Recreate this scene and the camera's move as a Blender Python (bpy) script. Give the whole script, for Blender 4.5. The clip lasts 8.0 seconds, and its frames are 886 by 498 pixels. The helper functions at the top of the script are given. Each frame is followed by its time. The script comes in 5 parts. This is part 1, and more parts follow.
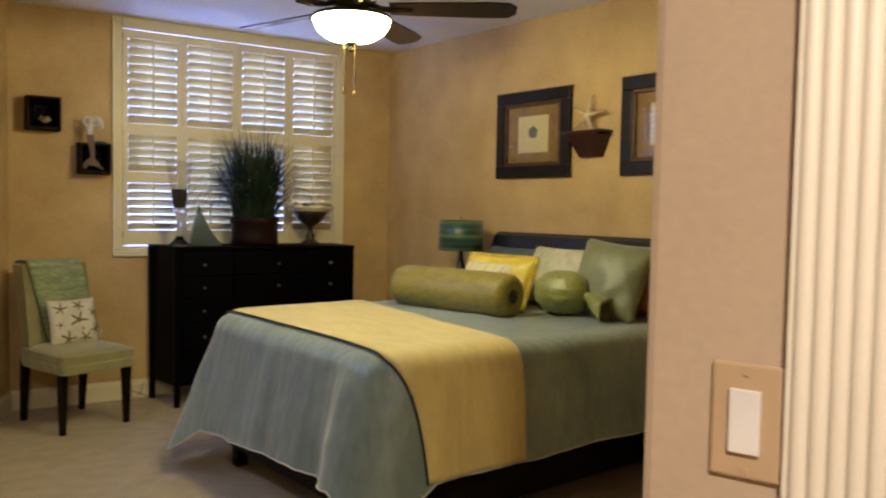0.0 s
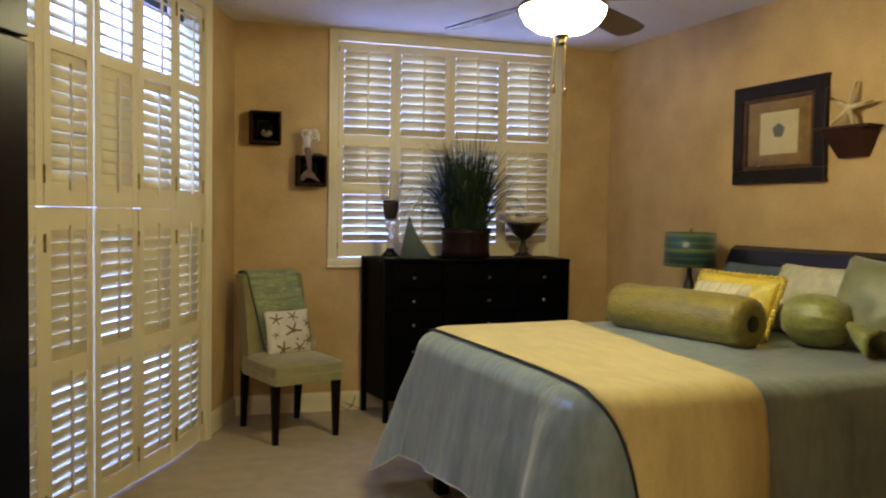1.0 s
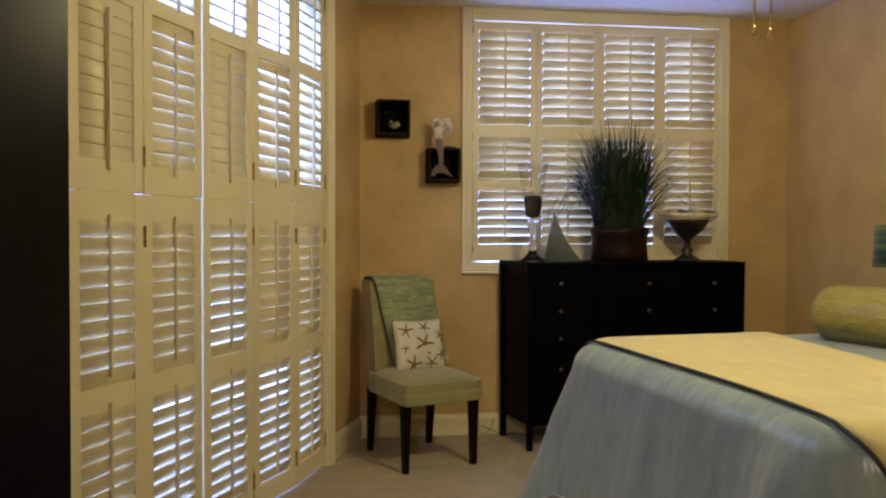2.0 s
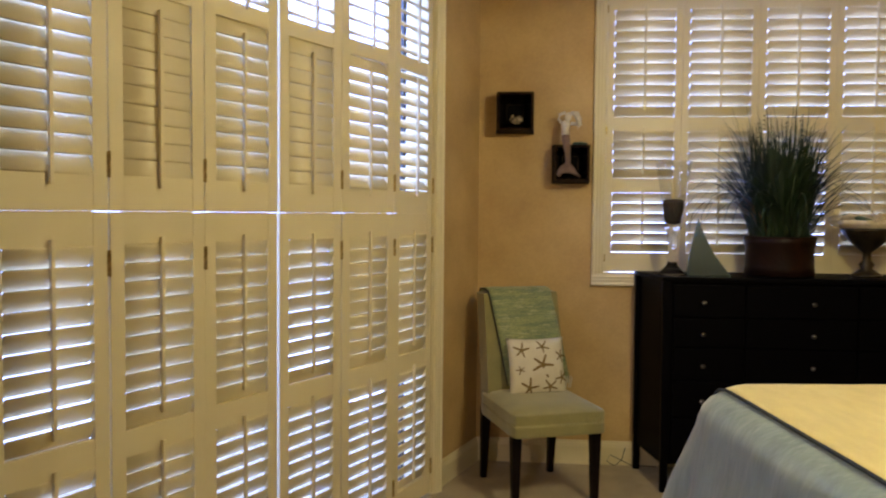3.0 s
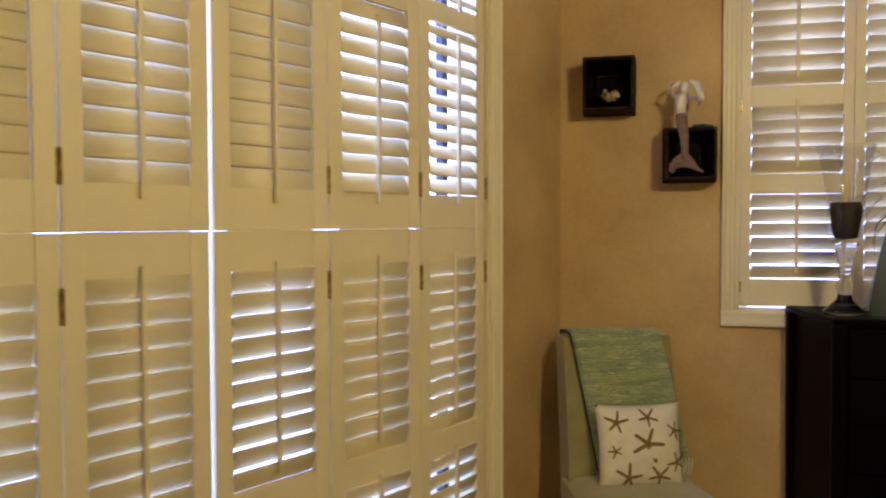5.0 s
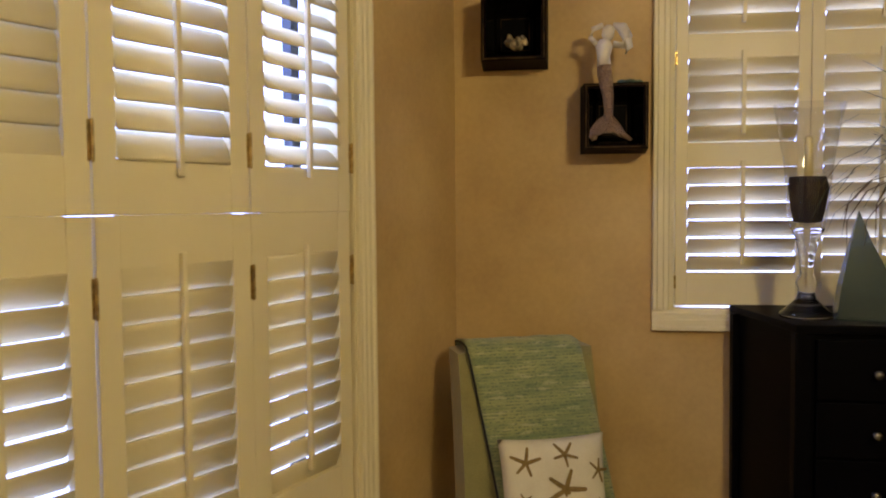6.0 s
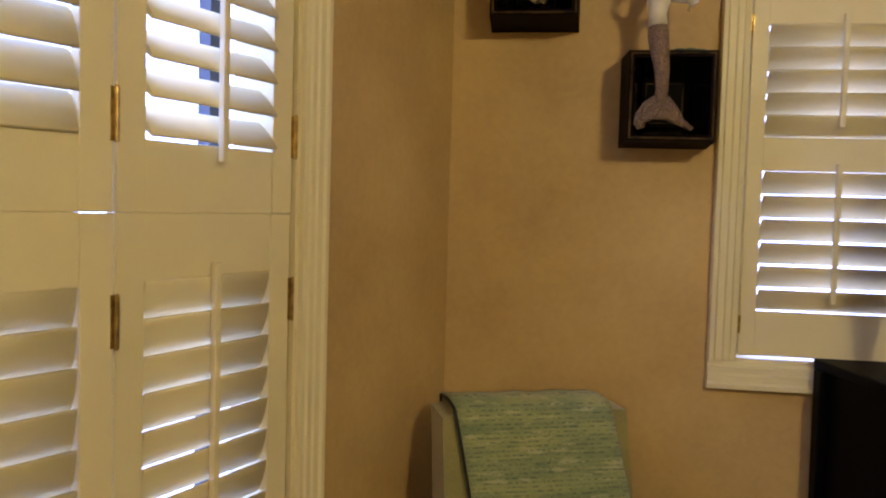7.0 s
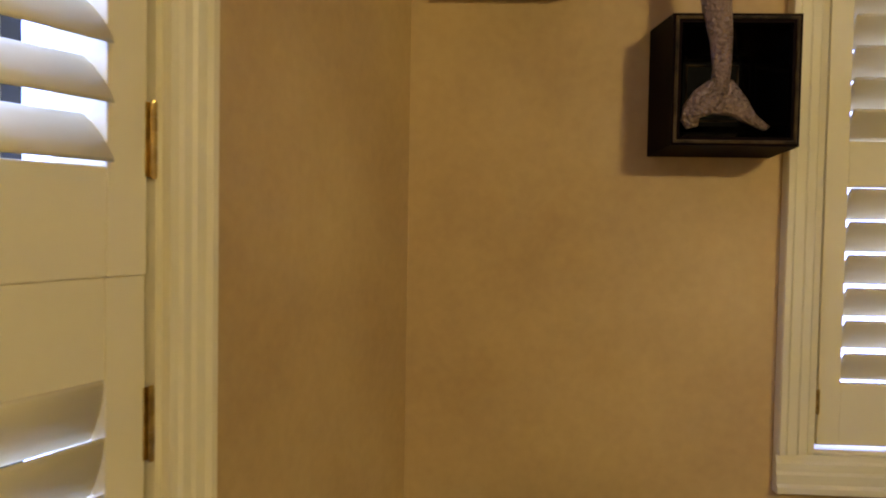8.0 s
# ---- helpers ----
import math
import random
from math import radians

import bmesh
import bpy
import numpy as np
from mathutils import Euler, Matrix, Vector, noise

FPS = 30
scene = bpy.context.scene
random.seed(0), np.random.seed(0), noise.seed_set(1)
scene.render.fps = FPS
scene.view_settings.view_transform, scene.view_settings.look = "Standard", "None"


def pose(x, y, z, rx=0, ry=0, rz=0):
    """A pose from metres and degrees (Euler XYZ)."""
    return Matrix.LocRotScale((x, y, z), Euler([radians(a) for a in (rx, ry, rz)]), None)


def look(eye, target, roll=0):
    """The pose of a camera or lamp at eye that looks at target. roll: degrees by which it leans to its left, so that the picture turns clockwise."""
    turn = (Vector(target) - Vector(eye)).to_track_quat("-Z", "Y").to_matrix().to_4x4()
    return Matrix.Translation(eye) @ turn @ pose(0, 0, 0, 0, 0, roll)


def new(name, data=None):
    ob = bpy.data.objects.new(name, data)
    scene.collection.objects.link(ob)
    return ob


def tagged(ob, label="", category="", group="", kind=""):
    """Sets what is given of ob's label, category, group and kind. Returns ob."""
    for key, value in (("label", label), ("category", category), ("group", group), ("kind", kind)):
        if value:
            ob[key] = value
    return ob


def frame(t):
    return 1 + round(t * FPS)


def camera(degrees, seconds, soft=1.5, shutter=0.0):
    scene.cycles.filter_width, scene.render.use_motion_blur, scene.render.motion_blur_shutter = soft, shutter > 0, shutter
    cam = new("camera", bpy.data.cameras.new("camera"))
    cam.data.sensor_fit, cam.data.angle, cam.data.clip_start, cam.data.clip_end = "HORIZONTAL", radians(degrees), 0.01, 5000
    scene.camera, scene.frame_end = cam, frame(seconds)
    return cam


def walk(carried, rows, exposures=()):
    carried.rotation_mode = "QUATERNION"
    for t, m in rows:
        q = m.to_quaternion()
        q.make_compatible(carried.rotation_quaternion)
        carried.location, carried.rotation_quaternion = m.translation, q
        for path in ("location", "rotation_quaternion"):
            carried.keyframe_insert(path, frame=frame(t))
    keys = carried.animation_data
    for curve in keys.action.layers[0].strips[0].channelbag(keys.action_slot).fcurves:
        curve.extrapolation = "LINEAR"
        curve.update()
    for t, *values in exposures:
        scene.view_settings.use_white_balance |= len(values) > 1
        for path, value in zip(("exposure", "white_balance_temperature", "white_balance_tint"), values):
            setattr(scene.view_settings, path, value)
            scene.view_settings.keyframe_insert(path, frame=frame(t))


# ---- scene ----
# the camera and its walk
cam = camera(58.0, 8.0, soft=2.0, shutter=0.25)
PATH = [
    (0, (1.08, 0.051, 1.33), (2.16, 1.731, 1.231), 1.1),
    (0.3, (1.15, 0.148, 1.328), (2.082, 1.915, 1.239), 0.7),
    (0.5, (1.197, 0.213, 1.326), (2.055, 2.014, 1.247), 0.4),
    (0.8, (1.267, 0.306, 1.335), (1.934, 2.189, 1.263), 0.7),
    (1, (1.31, 0.368, 1.342), (1.883, 2.283, 1.256), 0.9),
    (1.5, (1.345, 0.627, 1.266), (1.749, 2.583, 1.159), -0.1),
    (1.7, (1.338, 0.781, 1.198), (1.685, 2.75, 1.159), 0.2),
    (2.8, (1.602, 1.347, 1.338), (1.546, 3.345, 1.277), -0.5),
    (3, (1.665, 1.404, 1.353), (1.5, 3.395, 1.263), 0.5),
    (3.5, (1.643, 1.681, 1.358), (1.401, 3.663, 1.242), 0.7),
    (4, (1.598, 1.976, 1.353), (1.282, 3.95, 1.322), -1.0),
    (4.5, (1.682, 2.275, 1.372), (1.132, 4.197, 1.309), -1.8),
    (5, (1.803, 2.537, 1.367), (1.326, 4.478, 1.301), -0.2),
    (5.2, (1.798, 2.669, 1.35), (1.431, 4.632, 1.248), -0.4),
    (6.5, (1.794, 3.547, 1.371), (1.54, 5.528, 1.259), -0.3),
    (7, (1.749, 3.849, 1.371), (1.474, 5.827, 1.263), 1.6),
    (7.5, (1.663, 4.149, 1.414), (1.457, 6.135, 1.304), 0.7),
    (8, (1.628, 4.417, 1.411), (1.52, 6.412, 1.331), 1.0),
]
walk(cam, [(t, look(eye, target, roll)) for t, eye, target, roll in PATH], exposures=[(0.0, -0.08, 6200, 4), (0.5, -0.2, 6200, 4), (1.0, -0.24, 6200, 4), (1.5, -0.24, 6250, 5), (3.0, -0.1, 6450, 8), (4.0, -0.1, 6600, 9), (6.5, -0.2, 7050, 10), (8.0, -0.1, 6900, 9)])

# ---- world, daylight and lamps ----
world = bpy.data.worlds.new("world")
scene.world = world
world.use_nodes = True
wn = world.node_tree.nodes
sky = wn.new("ShaderNodeTexSky")
sky.sky_type = "NISHITA"
sky.sun_disc = False
sky.sun_elevation, sky.sun_rotation = radians(38), radians(40)
world.node_tree.links.new(sky.outputs[0], wn["Background"].inputs[0])
wn["Background"].inputs[1].default_value = 0.1

SUN = bpy.data.lights.new("sun", "SUN")
SUN.energy, SUN.angle, SUN.color = 1.0, radians(12), (1.0, 0.95, 0.88)
sun_ob = new("sun", SUN)
sun_ob.matrix_world = pose(0, 0, 8, 52, 0, 40)

BOWL_GLOW = 62.0
FAN_WATTS = 31.0
DAY_GLOW = 11.0
PATIO_GLOW = 7.5
SKY_WATTS = 170.0
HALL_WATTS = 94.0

# ---- materials ----
def material(name, colour, rough=0.6, metal=0.0, colour2=None, scale=6.0, fine=0.0, fine_scale=200.0, bump=0.0, bump_scale=None, sheen=0.0, stretch=None, coat=0.0, lo=0.35, hi=0.65, spec=0.5):
    """A surface with two scales of variation and a fine relief, in object space."""
    m = bpy.data.materials.new(name)
    m.use_nodes = True
    nt = m.node_tree
    b = nt.nodes["Principled BSDF"]
    b.inputs["Roughness"].default_value = rough
    b.inputs["Metallic"].default_value = metal
    b.inputs["Specular IOR Level"].default_value = spec
    b.inputs["Sheen Weight"].default_value = sheen
    b.inputs["Coat Weight"].default_value = coat
    co = nt.nodes.new("ShaderNodeTexCoord")
    mp = nt.nodes.new("ShaderNodeMapping")
    nt.links.new(co.outputs["Object"], mp.inputs[0])
    if stretch:
        mp.inputs["Scale"].default_value = stretch
    n1 = nt.nodes.new("ShaderNodeTexNoise")
    n1.inputs["Scale"].default_value = scale
    n1.inputs["Detail"].default_value = 6
    nt.links.new(mp.outputs[0], n1.inputs["Vector"])
    ramp = nt.nodes.new("ShaderNodeValToRGB")
    c2 = colour2 or tuple(c * 0.82 for c in colour)
    ramp.color_ramp.elements[0].position, ramp.color_ramp.elements[1].position = lo, hi
    ramp.color_ramp.elements[0].color = (*c2, 1)
    ramp.color_ramp.elements[1].color = (*colour, 1)
    nt.links.new(n1.outputs["Fac"], ramp.inputs[0])
    last = ramp.outputs[0]
    n2 = nt.nodes.new("ShaderNodeTexNoise")
    n2.inputs["Scale"].default_value = fine_scale
    n2.inputs["Detail"].default_value = 3
    nt.links.new(mp.outputs[0], n2.inputs["Vector"])
    if fine:
        mix = nt.nodes.new("ShaderNodeMix")
        mix.data_type, mix.blend_type = "RGBA", "OVERLAY"
        mix.inputs["Factor"].default_value = fine
        nt.links.new(last, mix.inputs["A"])
        nt.links.new(n2.outputs["Fac"], mix.inputs["B"])
        last = mix.outputs["Result"]
    nt.links.new(last, b.inputs["Base Color"])
    if bump:
        bp = nt.nodes.new("ShaderNodeBump")
        bp.inputs["Strength"].default_value = bump
        bp.inputs["Distance"].default_value = 0.004
        nt.links.new((n2 if bump_scale is None else n1).outputs["Fac"], bp.inputs["Height"])
        nt.links.new(bp.outputs[0], b.inputs["Normal"])
    return m


def glow(name, colour, strength):
    m = bpy.data.materials.new(name)
    m.use_nodes = True
    b = m.node_tree.nodes["Principled BSDF"]
    b.inputs["Base Color"].default_value = (*colour, 1)
    b.inputs["Emission Color"].default_value = (*colour, 1)
    b.inputs["Emission Strength"].default_value = strength
    return m


def glass(name, colour=(1, 1, 1), rough=0.0, ior=1.45):
    m = bpy.data.materials.new(name)
    m.use_nodes = True
    b = m.node_tree.nodes["Principled BSDF"]
    b.inputs["Base Color"].default_value = (*colour, 1)
    b.inputs["Roughness"].default_value = rough
    b.inputs["Transmission Weight"].default_value = 1.0
    b.inputs["IOR"].default_value = ior
    return m


def thin_glass(name, tint=0.97):
    """A clear sheet: straight through, with a mirror sheen by the angle."""
    m = bpy.data.materials.new(name)
    m.use_nodes = True
    nt = m.node_tree
    nt.nodes.remove(nt.nodes["Principled BSDF"])
    clear = nt.nodes.new("ShaderNodeBsdfTransparent")
    clear.inputs[0].default_value = (tint, tint, tint, 1)
    gloss = nt.nodes.new("ShaderNodeBsdfGlossy")
    gloss.inputs["Roughness"].default_value = 0.03
    face = nt.nodes.new("ShaderNodeLayerWeight")
    face.inputs[0].default_value = 0.5
    power = nt.nodes.new("ShaderNodeMath")
    power.operation = "POWER"
    nt.links.new(face.outputs["Facing"], power.inputs[0])
    power.inputs[1].default_value = 4.0
    fres = nt.nodes.new("ShaderNodeMath")
    fres.operation = "MULTIPLY_ADD"
    nt.links.new(power.outputs[0], fres.inputs[0])
    fres.inputs[1].default_value, fres.inputs[2].default_value = 0.5, 0.035
    mix = nt.nodes.new("ShaderNodeMixShader")
    nt.links.new(fres.outputs[0], mix.inputs[0])
    nt.links.new(clear.outputs[0], mix.inputs[1])
    nt.links.new(gloss.outputs[0], mix.inputs[2])
    nt.links.new(mix.outputs[0], nt.nodes["Material Output"].inputs[0])
    return m


def striped(name, bands, axis="Z", scale=1.0, rough=0.5, sheen=0.0, distort=0.0, coat=0.0):
    """Bands of colour across one axis of the object's box."""
    m = bpy.data.materials.new(name)
    m.use_nodes = True
    nt = m.node_tree
    b = nt.nodes["Principled BSDF"]
    b.inputs["Roughness"].default_value = rough
    b.inputs["Sheen Weight"].default_value = sheen
    b.inputs["Coat Weight"].default_value = coat
    co = nt.nodes.new("ShaderNodeTexCoord")
    sep = nt.nodes.new("ShaderNodeSeparateXYZ")
    nt.links.new(co.outputs["Object"], sep.inputs[0])
    nz = nt.nodes.new("ShaderNodeTexNoise")
    nz.inputs["Scale"].default_value = 14
    nt.links.new(co.outputs["Object"], nz.inputs["Vector"])
    mul = nt.nodes.new("ShaderNodeMath")
    mul.operation = "MULTIPLY_ADD"
    nt.links.new(nz.outputs["Fac"], mul.inputs[0])
    mul.inputs[1].default_value = distort
    nt.links.new(sep.outputs[axis], mul.inputs[2])
    sc = nt.nodes.new("ShaderNodeMath")
    sc.operation = "MULTIPLY"
    nt.links.new(mul.outputs[0], sc.inputs[0])
    sc.inputs[1].default_value = scale
    fr = nt.nodes.new("ShaderNodeMath")
    fr.operation = "FRACT"
    nt.links.new(sc.outputs[0], fr.inputs[0])
    ramp = nt.nodes.new("ShaderNodeValToRGB")
    e = ramp.color_ramp.elements
    while len(e) < len(bands):
        e.new(0.5)
    for k, (pos, c) in enumerate(bands):
        e[k].position = pos
        e[k].color = (*c, 1)
    nt.links.new(fr.outputs[0], ramp.inputs[0])
    nt.links.new(ramp.outputs[0], b.inputs["Base Color"])
    return m


def woven(name):
    """A slub-yarn weave: sage green and teal rows with broken cream streaks."""
    m = material(name, (0.38, 0.41, 0.195), 0.9, colour2=(0.22, 0.29, 0.155), scale=7, bump=0.7, fine=0.45, fine_scale=150, sheen=0.3, stretch=(1.0, 1.0, 6.0), lo=0.36, hi=0.62)
    nt = m.node_tree
    b = nt.nodes["Principled BSDF"]
    base = b.inputs["Base Color"].links[0].from_socket
    co = nt.nodes.new("ShaderNodeTexCoord")
    for scale, lo, hi, tint, amount in ((15, 0.57, 0.66, (0.60, 0.58, 0.35, 1), 0.6), (24, 0.62, 0.70, (0.09, 0.16, 0.12, 1), 0.5)):
        mp = nt.nodes.new("ShaderNodeMapping")
        mp.inputs["Scale"].default_value = (1.0, 1.0, 7.0)
        mp.inputs["Location"].default_value = (scale, 0.0, 0.0)
        nt.links.new(co.outputs["Object"], mp.inputs[0])
        nz = nt.nodes.new("ShaderNodeTexNoise")
        nz.inputs["Scale"].default_value = scale
        nz.inputs["Detail"].default_value = 3
        nt.links.new(mp.outputs[0], nz.inputs["Vector"])
        cut = nt.nodes.new("ShaderNodeMapRange")
        cut.inputs[1].default_value, cut.inputs[2].default_value, cut.inputs[4].default_value = lo, hi, amount
        nt.links.new(nz.outputs["Fac"], cut.inputs[0])
        mix = nt.nodes.new("ShaderNodeMix")
        mix.data_type = "RGBA"
        nt.links.new(cut.outputs[0], mix.inputs["Factor"])
        nt.links.new(base, mix.inputs["A"])
        mix.inputs["B"].default_value = tint
        base = mix.outputs["Result"]
    sep = nt.nodes.new("ShaderNodeSeparateXYZ")
    cmb = nt.nodes.new("ShaderNodeCombineXYZ")
    nt.links.new(co.outputs["Object"], sep.inputs[0])
    nt.links.new(sep.outputs["X"], cmb.inputs["X"])
    nt.links.new(sep.outputs["Z"], cmb.inputs["Y"])
    br = nt.nodes.new("ShaderNodeTexBrick")
    for key, v in (("Scale", 1.0), ("Mortar Size", 0.0016), ("Mortar Smooth", 0.4), ("Brick Width", 5.0), ("Row Height", 0.0085)):
        br.inputs[key].default_value = v
    nt.links.new(cmb.outputs[0], br.inputs["Vector"])
    gate = nt.nodes.new("ShaderNodeTexNoise")
    gate.inputs["Scale"].default_value = 120
    nt.links.new(co.outputs["Object"], gate.inputs["Vector"])
    cut = nt.nodes.new("ShaderNodeMapRange")
    cut.inputs[1].default_value, cut.inputs[2].default_value, cut.inputs[4].default_value = 0.46, 0.60, 0.75
    nt.links.new(gate.outputs["Fac"], cut.inputs[0])
    dash = nt.nodes.new("ShaderNodeMath")
    dash.operation = "MULTIPLY"
    nt.links.new(br.outputs["Fac"], dash.inputs[0])
    nt.links.new(cut.outputs[0], dash.inputs[1])
    mix = nt.nodes.new("ShaderNodeMix")
    mix.data_type = "RGBA"
    nt.links.new(dash.outputs[0], mix.inputs["Factor"])
    nt.links.new(base, mix.inputs["A"])
    mix.inputs["B"].default_value = (0.05, 0.10, 0.085, 1)
    nt.links.new(mix.outputs["Result"], b.inputs["Base Color"])
    return m


WALL = material("tan_faux_paint", (0.65, 0.462, 0.205), 0.62, colour2=(0.485, 0.322, 0.135), scale=3.4, fine=0.12, fine_scale=60, bump=0.08, lo=0.28, hi=0.72)
ENTRY = material("entry_wall_paint", (0.42, 0.325, 0.24), 0.65, colour2=(0.385, 0.295, 0.215), scale=3.0, fine=0.08, fine_scale=90, bump=0.08)
ENTRYTRIM = material("entry_trim_paint", (0.68, 0.63, 0.55), 0.5, colour2=(0.65, 0.60, 0.52), scale=4, fine=0.04)
CEIL = material("ceiling_paint", (0.78, 0.76, 0.74), 0.8, colour2=(0.74, 0.72, 0.70), scale=3, fine=0.05, fine_scale=120, bump=0.15)
CARPET = material("beige_carpet", (0.43, 0.34, 0.20), 0.95, colour2=(0.35, 0.27, 0.155), scale=9, fine=0.5, fine_scale=420, bump=0.9, sheen=0.3)
CREAM = material("cream_shutter_paint", (0.80, 0.71, 0.47), 0.42, colour2=(0.77, 0.68, 0.44), scale=5, fine=0.04, fine_scale=90, bump=0.02)
CASING = material("cream_casing_paint", (0.78, 0.70, 0.47), 0.40, colour2=(0.75, 0.67, 0.44), scale=4, fine=0.04, fine_scale=80, bump=0.03)
ESPRESSO = material("espresso_wood", (0.0022, 0.0017, 0.0026), 0.5, spec=0.04, colour2=(0.0015, 0.0012, 0.0017), scale=5, stretch=(1, 1, 8), fine=0.2, fine_scale=60, bump=0.03)
BOXWOOD = material("dark_maroon_wood", (0.007, 0.0026, 0.0034), 0.5, spec=0.02, colour2=(0.0045, 0.0018, 0.0024), scale=9, fine=0.2, fine_scale=80)
BOXGLOSS = material("polished_black_lacquer", (0.006, 0.005, 0.005), 0.12, spec=0.5, colour2=(0.004, 0.003, 0.003), scale=9, coat=0.5, bump=0.05)
BOXLIP = material("mottled_gold_brown_lip", (0.09, 0.055, 0.022), 0.5, colour2=(0.010, 0.006, 0.004), scale=30, spec=0.1)
LACQUER = material("glossy_espresso", (0.004, 0.0035, 0.0065), 0.30, spec=0.12, colour2=(0.0025, 0.002, 0.003), scale=5, stretch=(1, 1, 8), fine=0.2, fine_scale=60, bump=0.02)
DARKLEG = material("dark_stained_wood", (0.009, 0.005, 0.0045), 0.45, spec=0.12, colour2=(0.005, 0.0027, 0.0025), scale=8, stretch=(4, 4, 1), fine=0.2, fine_scale=60)
MAHOGANY = material("fan_blade_wood", (0.013, 0.0055, 0.004), 0.28, colour2=(0.006, 0.003, 0.0025), scale=7, stretch=(1, 9, 1), fine=0.2, fine_scale=60, coat=0.3)
BRONZE = material("aged_bronze", (0.10, 0.075, 0.045), 0.35, 0.9, colour2=(0.05, 0.035, 0.02), scale=12)
KNOBMETAL = material("dull_nickel", (0.20, 0.185, 0.165), 0.35, 1.0, scale=20)
BRASS = material("brass", (0.60, 0.44, 0.17), 0.28, 1.0, colour2=(0.34, 0.24, 0.09), scale=60)
NICKEL = material("brushed_nickel", (0.72, 0.70, 0.66), 0.25, 1.0, scale=20)
SAGE = material("sage_velvet", (0.29, 0.26, 0.105), 0.85, colour2=(0.24, 0.22, 0.09), scale=12, fine=0.25, fine_scale=300, bump=0.25, sheen=0.5)
SPREAD = material("blue_grey_satin", (0.235, 0.30, 0.245), 0.30, colour2=(0.16, 0.215, 0.185), scale=5, fine=0.25, fine_scale=30, bump=1.0, sheen=0.4, stretch=(1, 1, 0.35))
RUNNER = material("golden_matelasse", (0.68, 0.55, 0.19), 0.75, colour2=(0.60, 0.475, 0.16), scale=8, fine=0.25, fine_scale=130, bump=0.35, sheen=0.3, stretch=(1, 3, 1))
PIPING = material("dark_piping", (0.02, 0.022, 0.018), 0.7)
HEM = material("pale_hem", (0.60, 0.60, 0.50), 0.7)
OLIVE = material("olive_satin", (0.26, 0.21, 0.032), 0.34, colour2=(0.19, 0.155, 0.026), scale=22, fine=0.35, fine_scale=70, bump=0.9, sheen=0.1, stretch=(0.6, 1.6, 1.6))
GREEN = material("green_silk", (0.28, 0.29, 0.075), 0.4, colour2=(0.20, 0.21, 0.05), scale=9, fine=0.4, fine_scale=50, bump=0.9, sheen=0.3)
SAGEP = material("sage_silk", (0.21, 0.22, 0.105), 0.45, colour2=(0.15, 0.16, 0.075), scale=7, fine=0.15, fine_scale=90, bump=0.25, sheen=0.4)
GOLD = material("gold_trim_silk", (0.68, 0.53, 0.065), 0.4, colour2=(0.54, 0.40, 0.04), scale=12, fine=0.2, fine_scale=90, bump=0.3)
IVORY = material("ivory_damask", (0.55, 0.52, 0.36), 0.55, colour2=(0.42, 0.40, 0.27), scale=16, fine=0.2, fine_scale=80, bump=0.25)
SLATE = material("slate_cotton", (0.085, 0.11, 0.12), 0.8, colour2=(0.06, 0.08, 0.09), scale=8, fine=0.15, fine_scale=120, bump=0.15)
RUST = material("rust_cotton", (0.30, 0.135, 0.055), 0.8, colour2=(0.22, 0.095, 0.04), scale=8, fine=0.15, fine_scale=120, bump=0.15)
# Navy in the leather's base colour stands for reflected blue daylight
LEATHER = material("dark_leather", (0.006, 0.008, 0.022), 0.28, spec=0.45, colour2=(0.004, 0.004, 0.008), scale=14, fine=0.2, fine_scale=160, bump=0.2, coat=0.2)
CANVAS = material("cream_canvas", (0.74, 0.70, 0.58), 0.85, colour2=(0.68, 0.63, 0.51), scale=14, fine=0.25, fine_scale=350, bump=0.3)
STARPRINT = material("brown_starfish_print", (0.26, 0.175, 0.06), 0.85, colour2=(0.17, 0.11, 0.035), scale=60, fine=0.3, fine_scale=300, bump=0.3)
THROW = woven("teal_woven_throw")
FRAMEWOOD = material("dark_picture_frame", (0.012, 0.007, 0.005), 0.4, spec=0.3, colour2=(0.006, 0.0035, 0.003), scale=20, fine=0.2)
FRAMELIP = material("bronze_frame_lip", (0.13, 0.065, 0.025), 0.4, colour2=(0.07, 0.035, 0.014), scale=25, metal=0.4)
LINER = material("tan_mottled_mat", (0.30, 0.18, 0.065), 0.8, colour2=(0.19, 0.105, 0.035), scale=14, fine=0.2)
PAPER = material("parchment_paper", (0.66, 0.56, 0.34), 0.85, colour2=(0.60, 0.50, 0.29), scale=10, fine=0.08)
INK = material("grey_shell_ink", (0.15, 0.17, 0.17), 0.85, colour2=(0.08, 0.09, 0.10), scale=60)
BURGUNDY = material("dark_burgundy_wood", (0.045, 0.012, 0.010), 0.4, colour2=(0.025, 0.007, 0.006), scale=14)
STARFISH = material("dried_starfish", (0.80, 0.68, 0.44), 0.85, colour2=(0.66, 0.53, 0.31), scale=40, fine=0.4, fine_scale=200, bump=0.6)
SHELLW = material("white_shell", (0.78, 0.70, 0.56), 0.4, colour2=(0.62, 0.52, 0.38), scale=25)
BARNACLE = material("barnacle_shell", (0.58, 0.46, 0.28), 0.45, colour2=(0.07, 0.045, 0.025), scale=55, fine=0.3, fine_scale=200, bump=0.5)
PORCELAIN = material("white_resin", (0.74, 0.68, 0.56), 0.4, colour2=(0.64, 0.57, 0.45), scale=18)
TAILSKIN = material("speckled_resin", (0.29, 0.19, 0.135), 0.42, colour2=(0.24, 0.155, 0.11), scale=40, fine=0.1, fine_scale=200, bump=0.4)
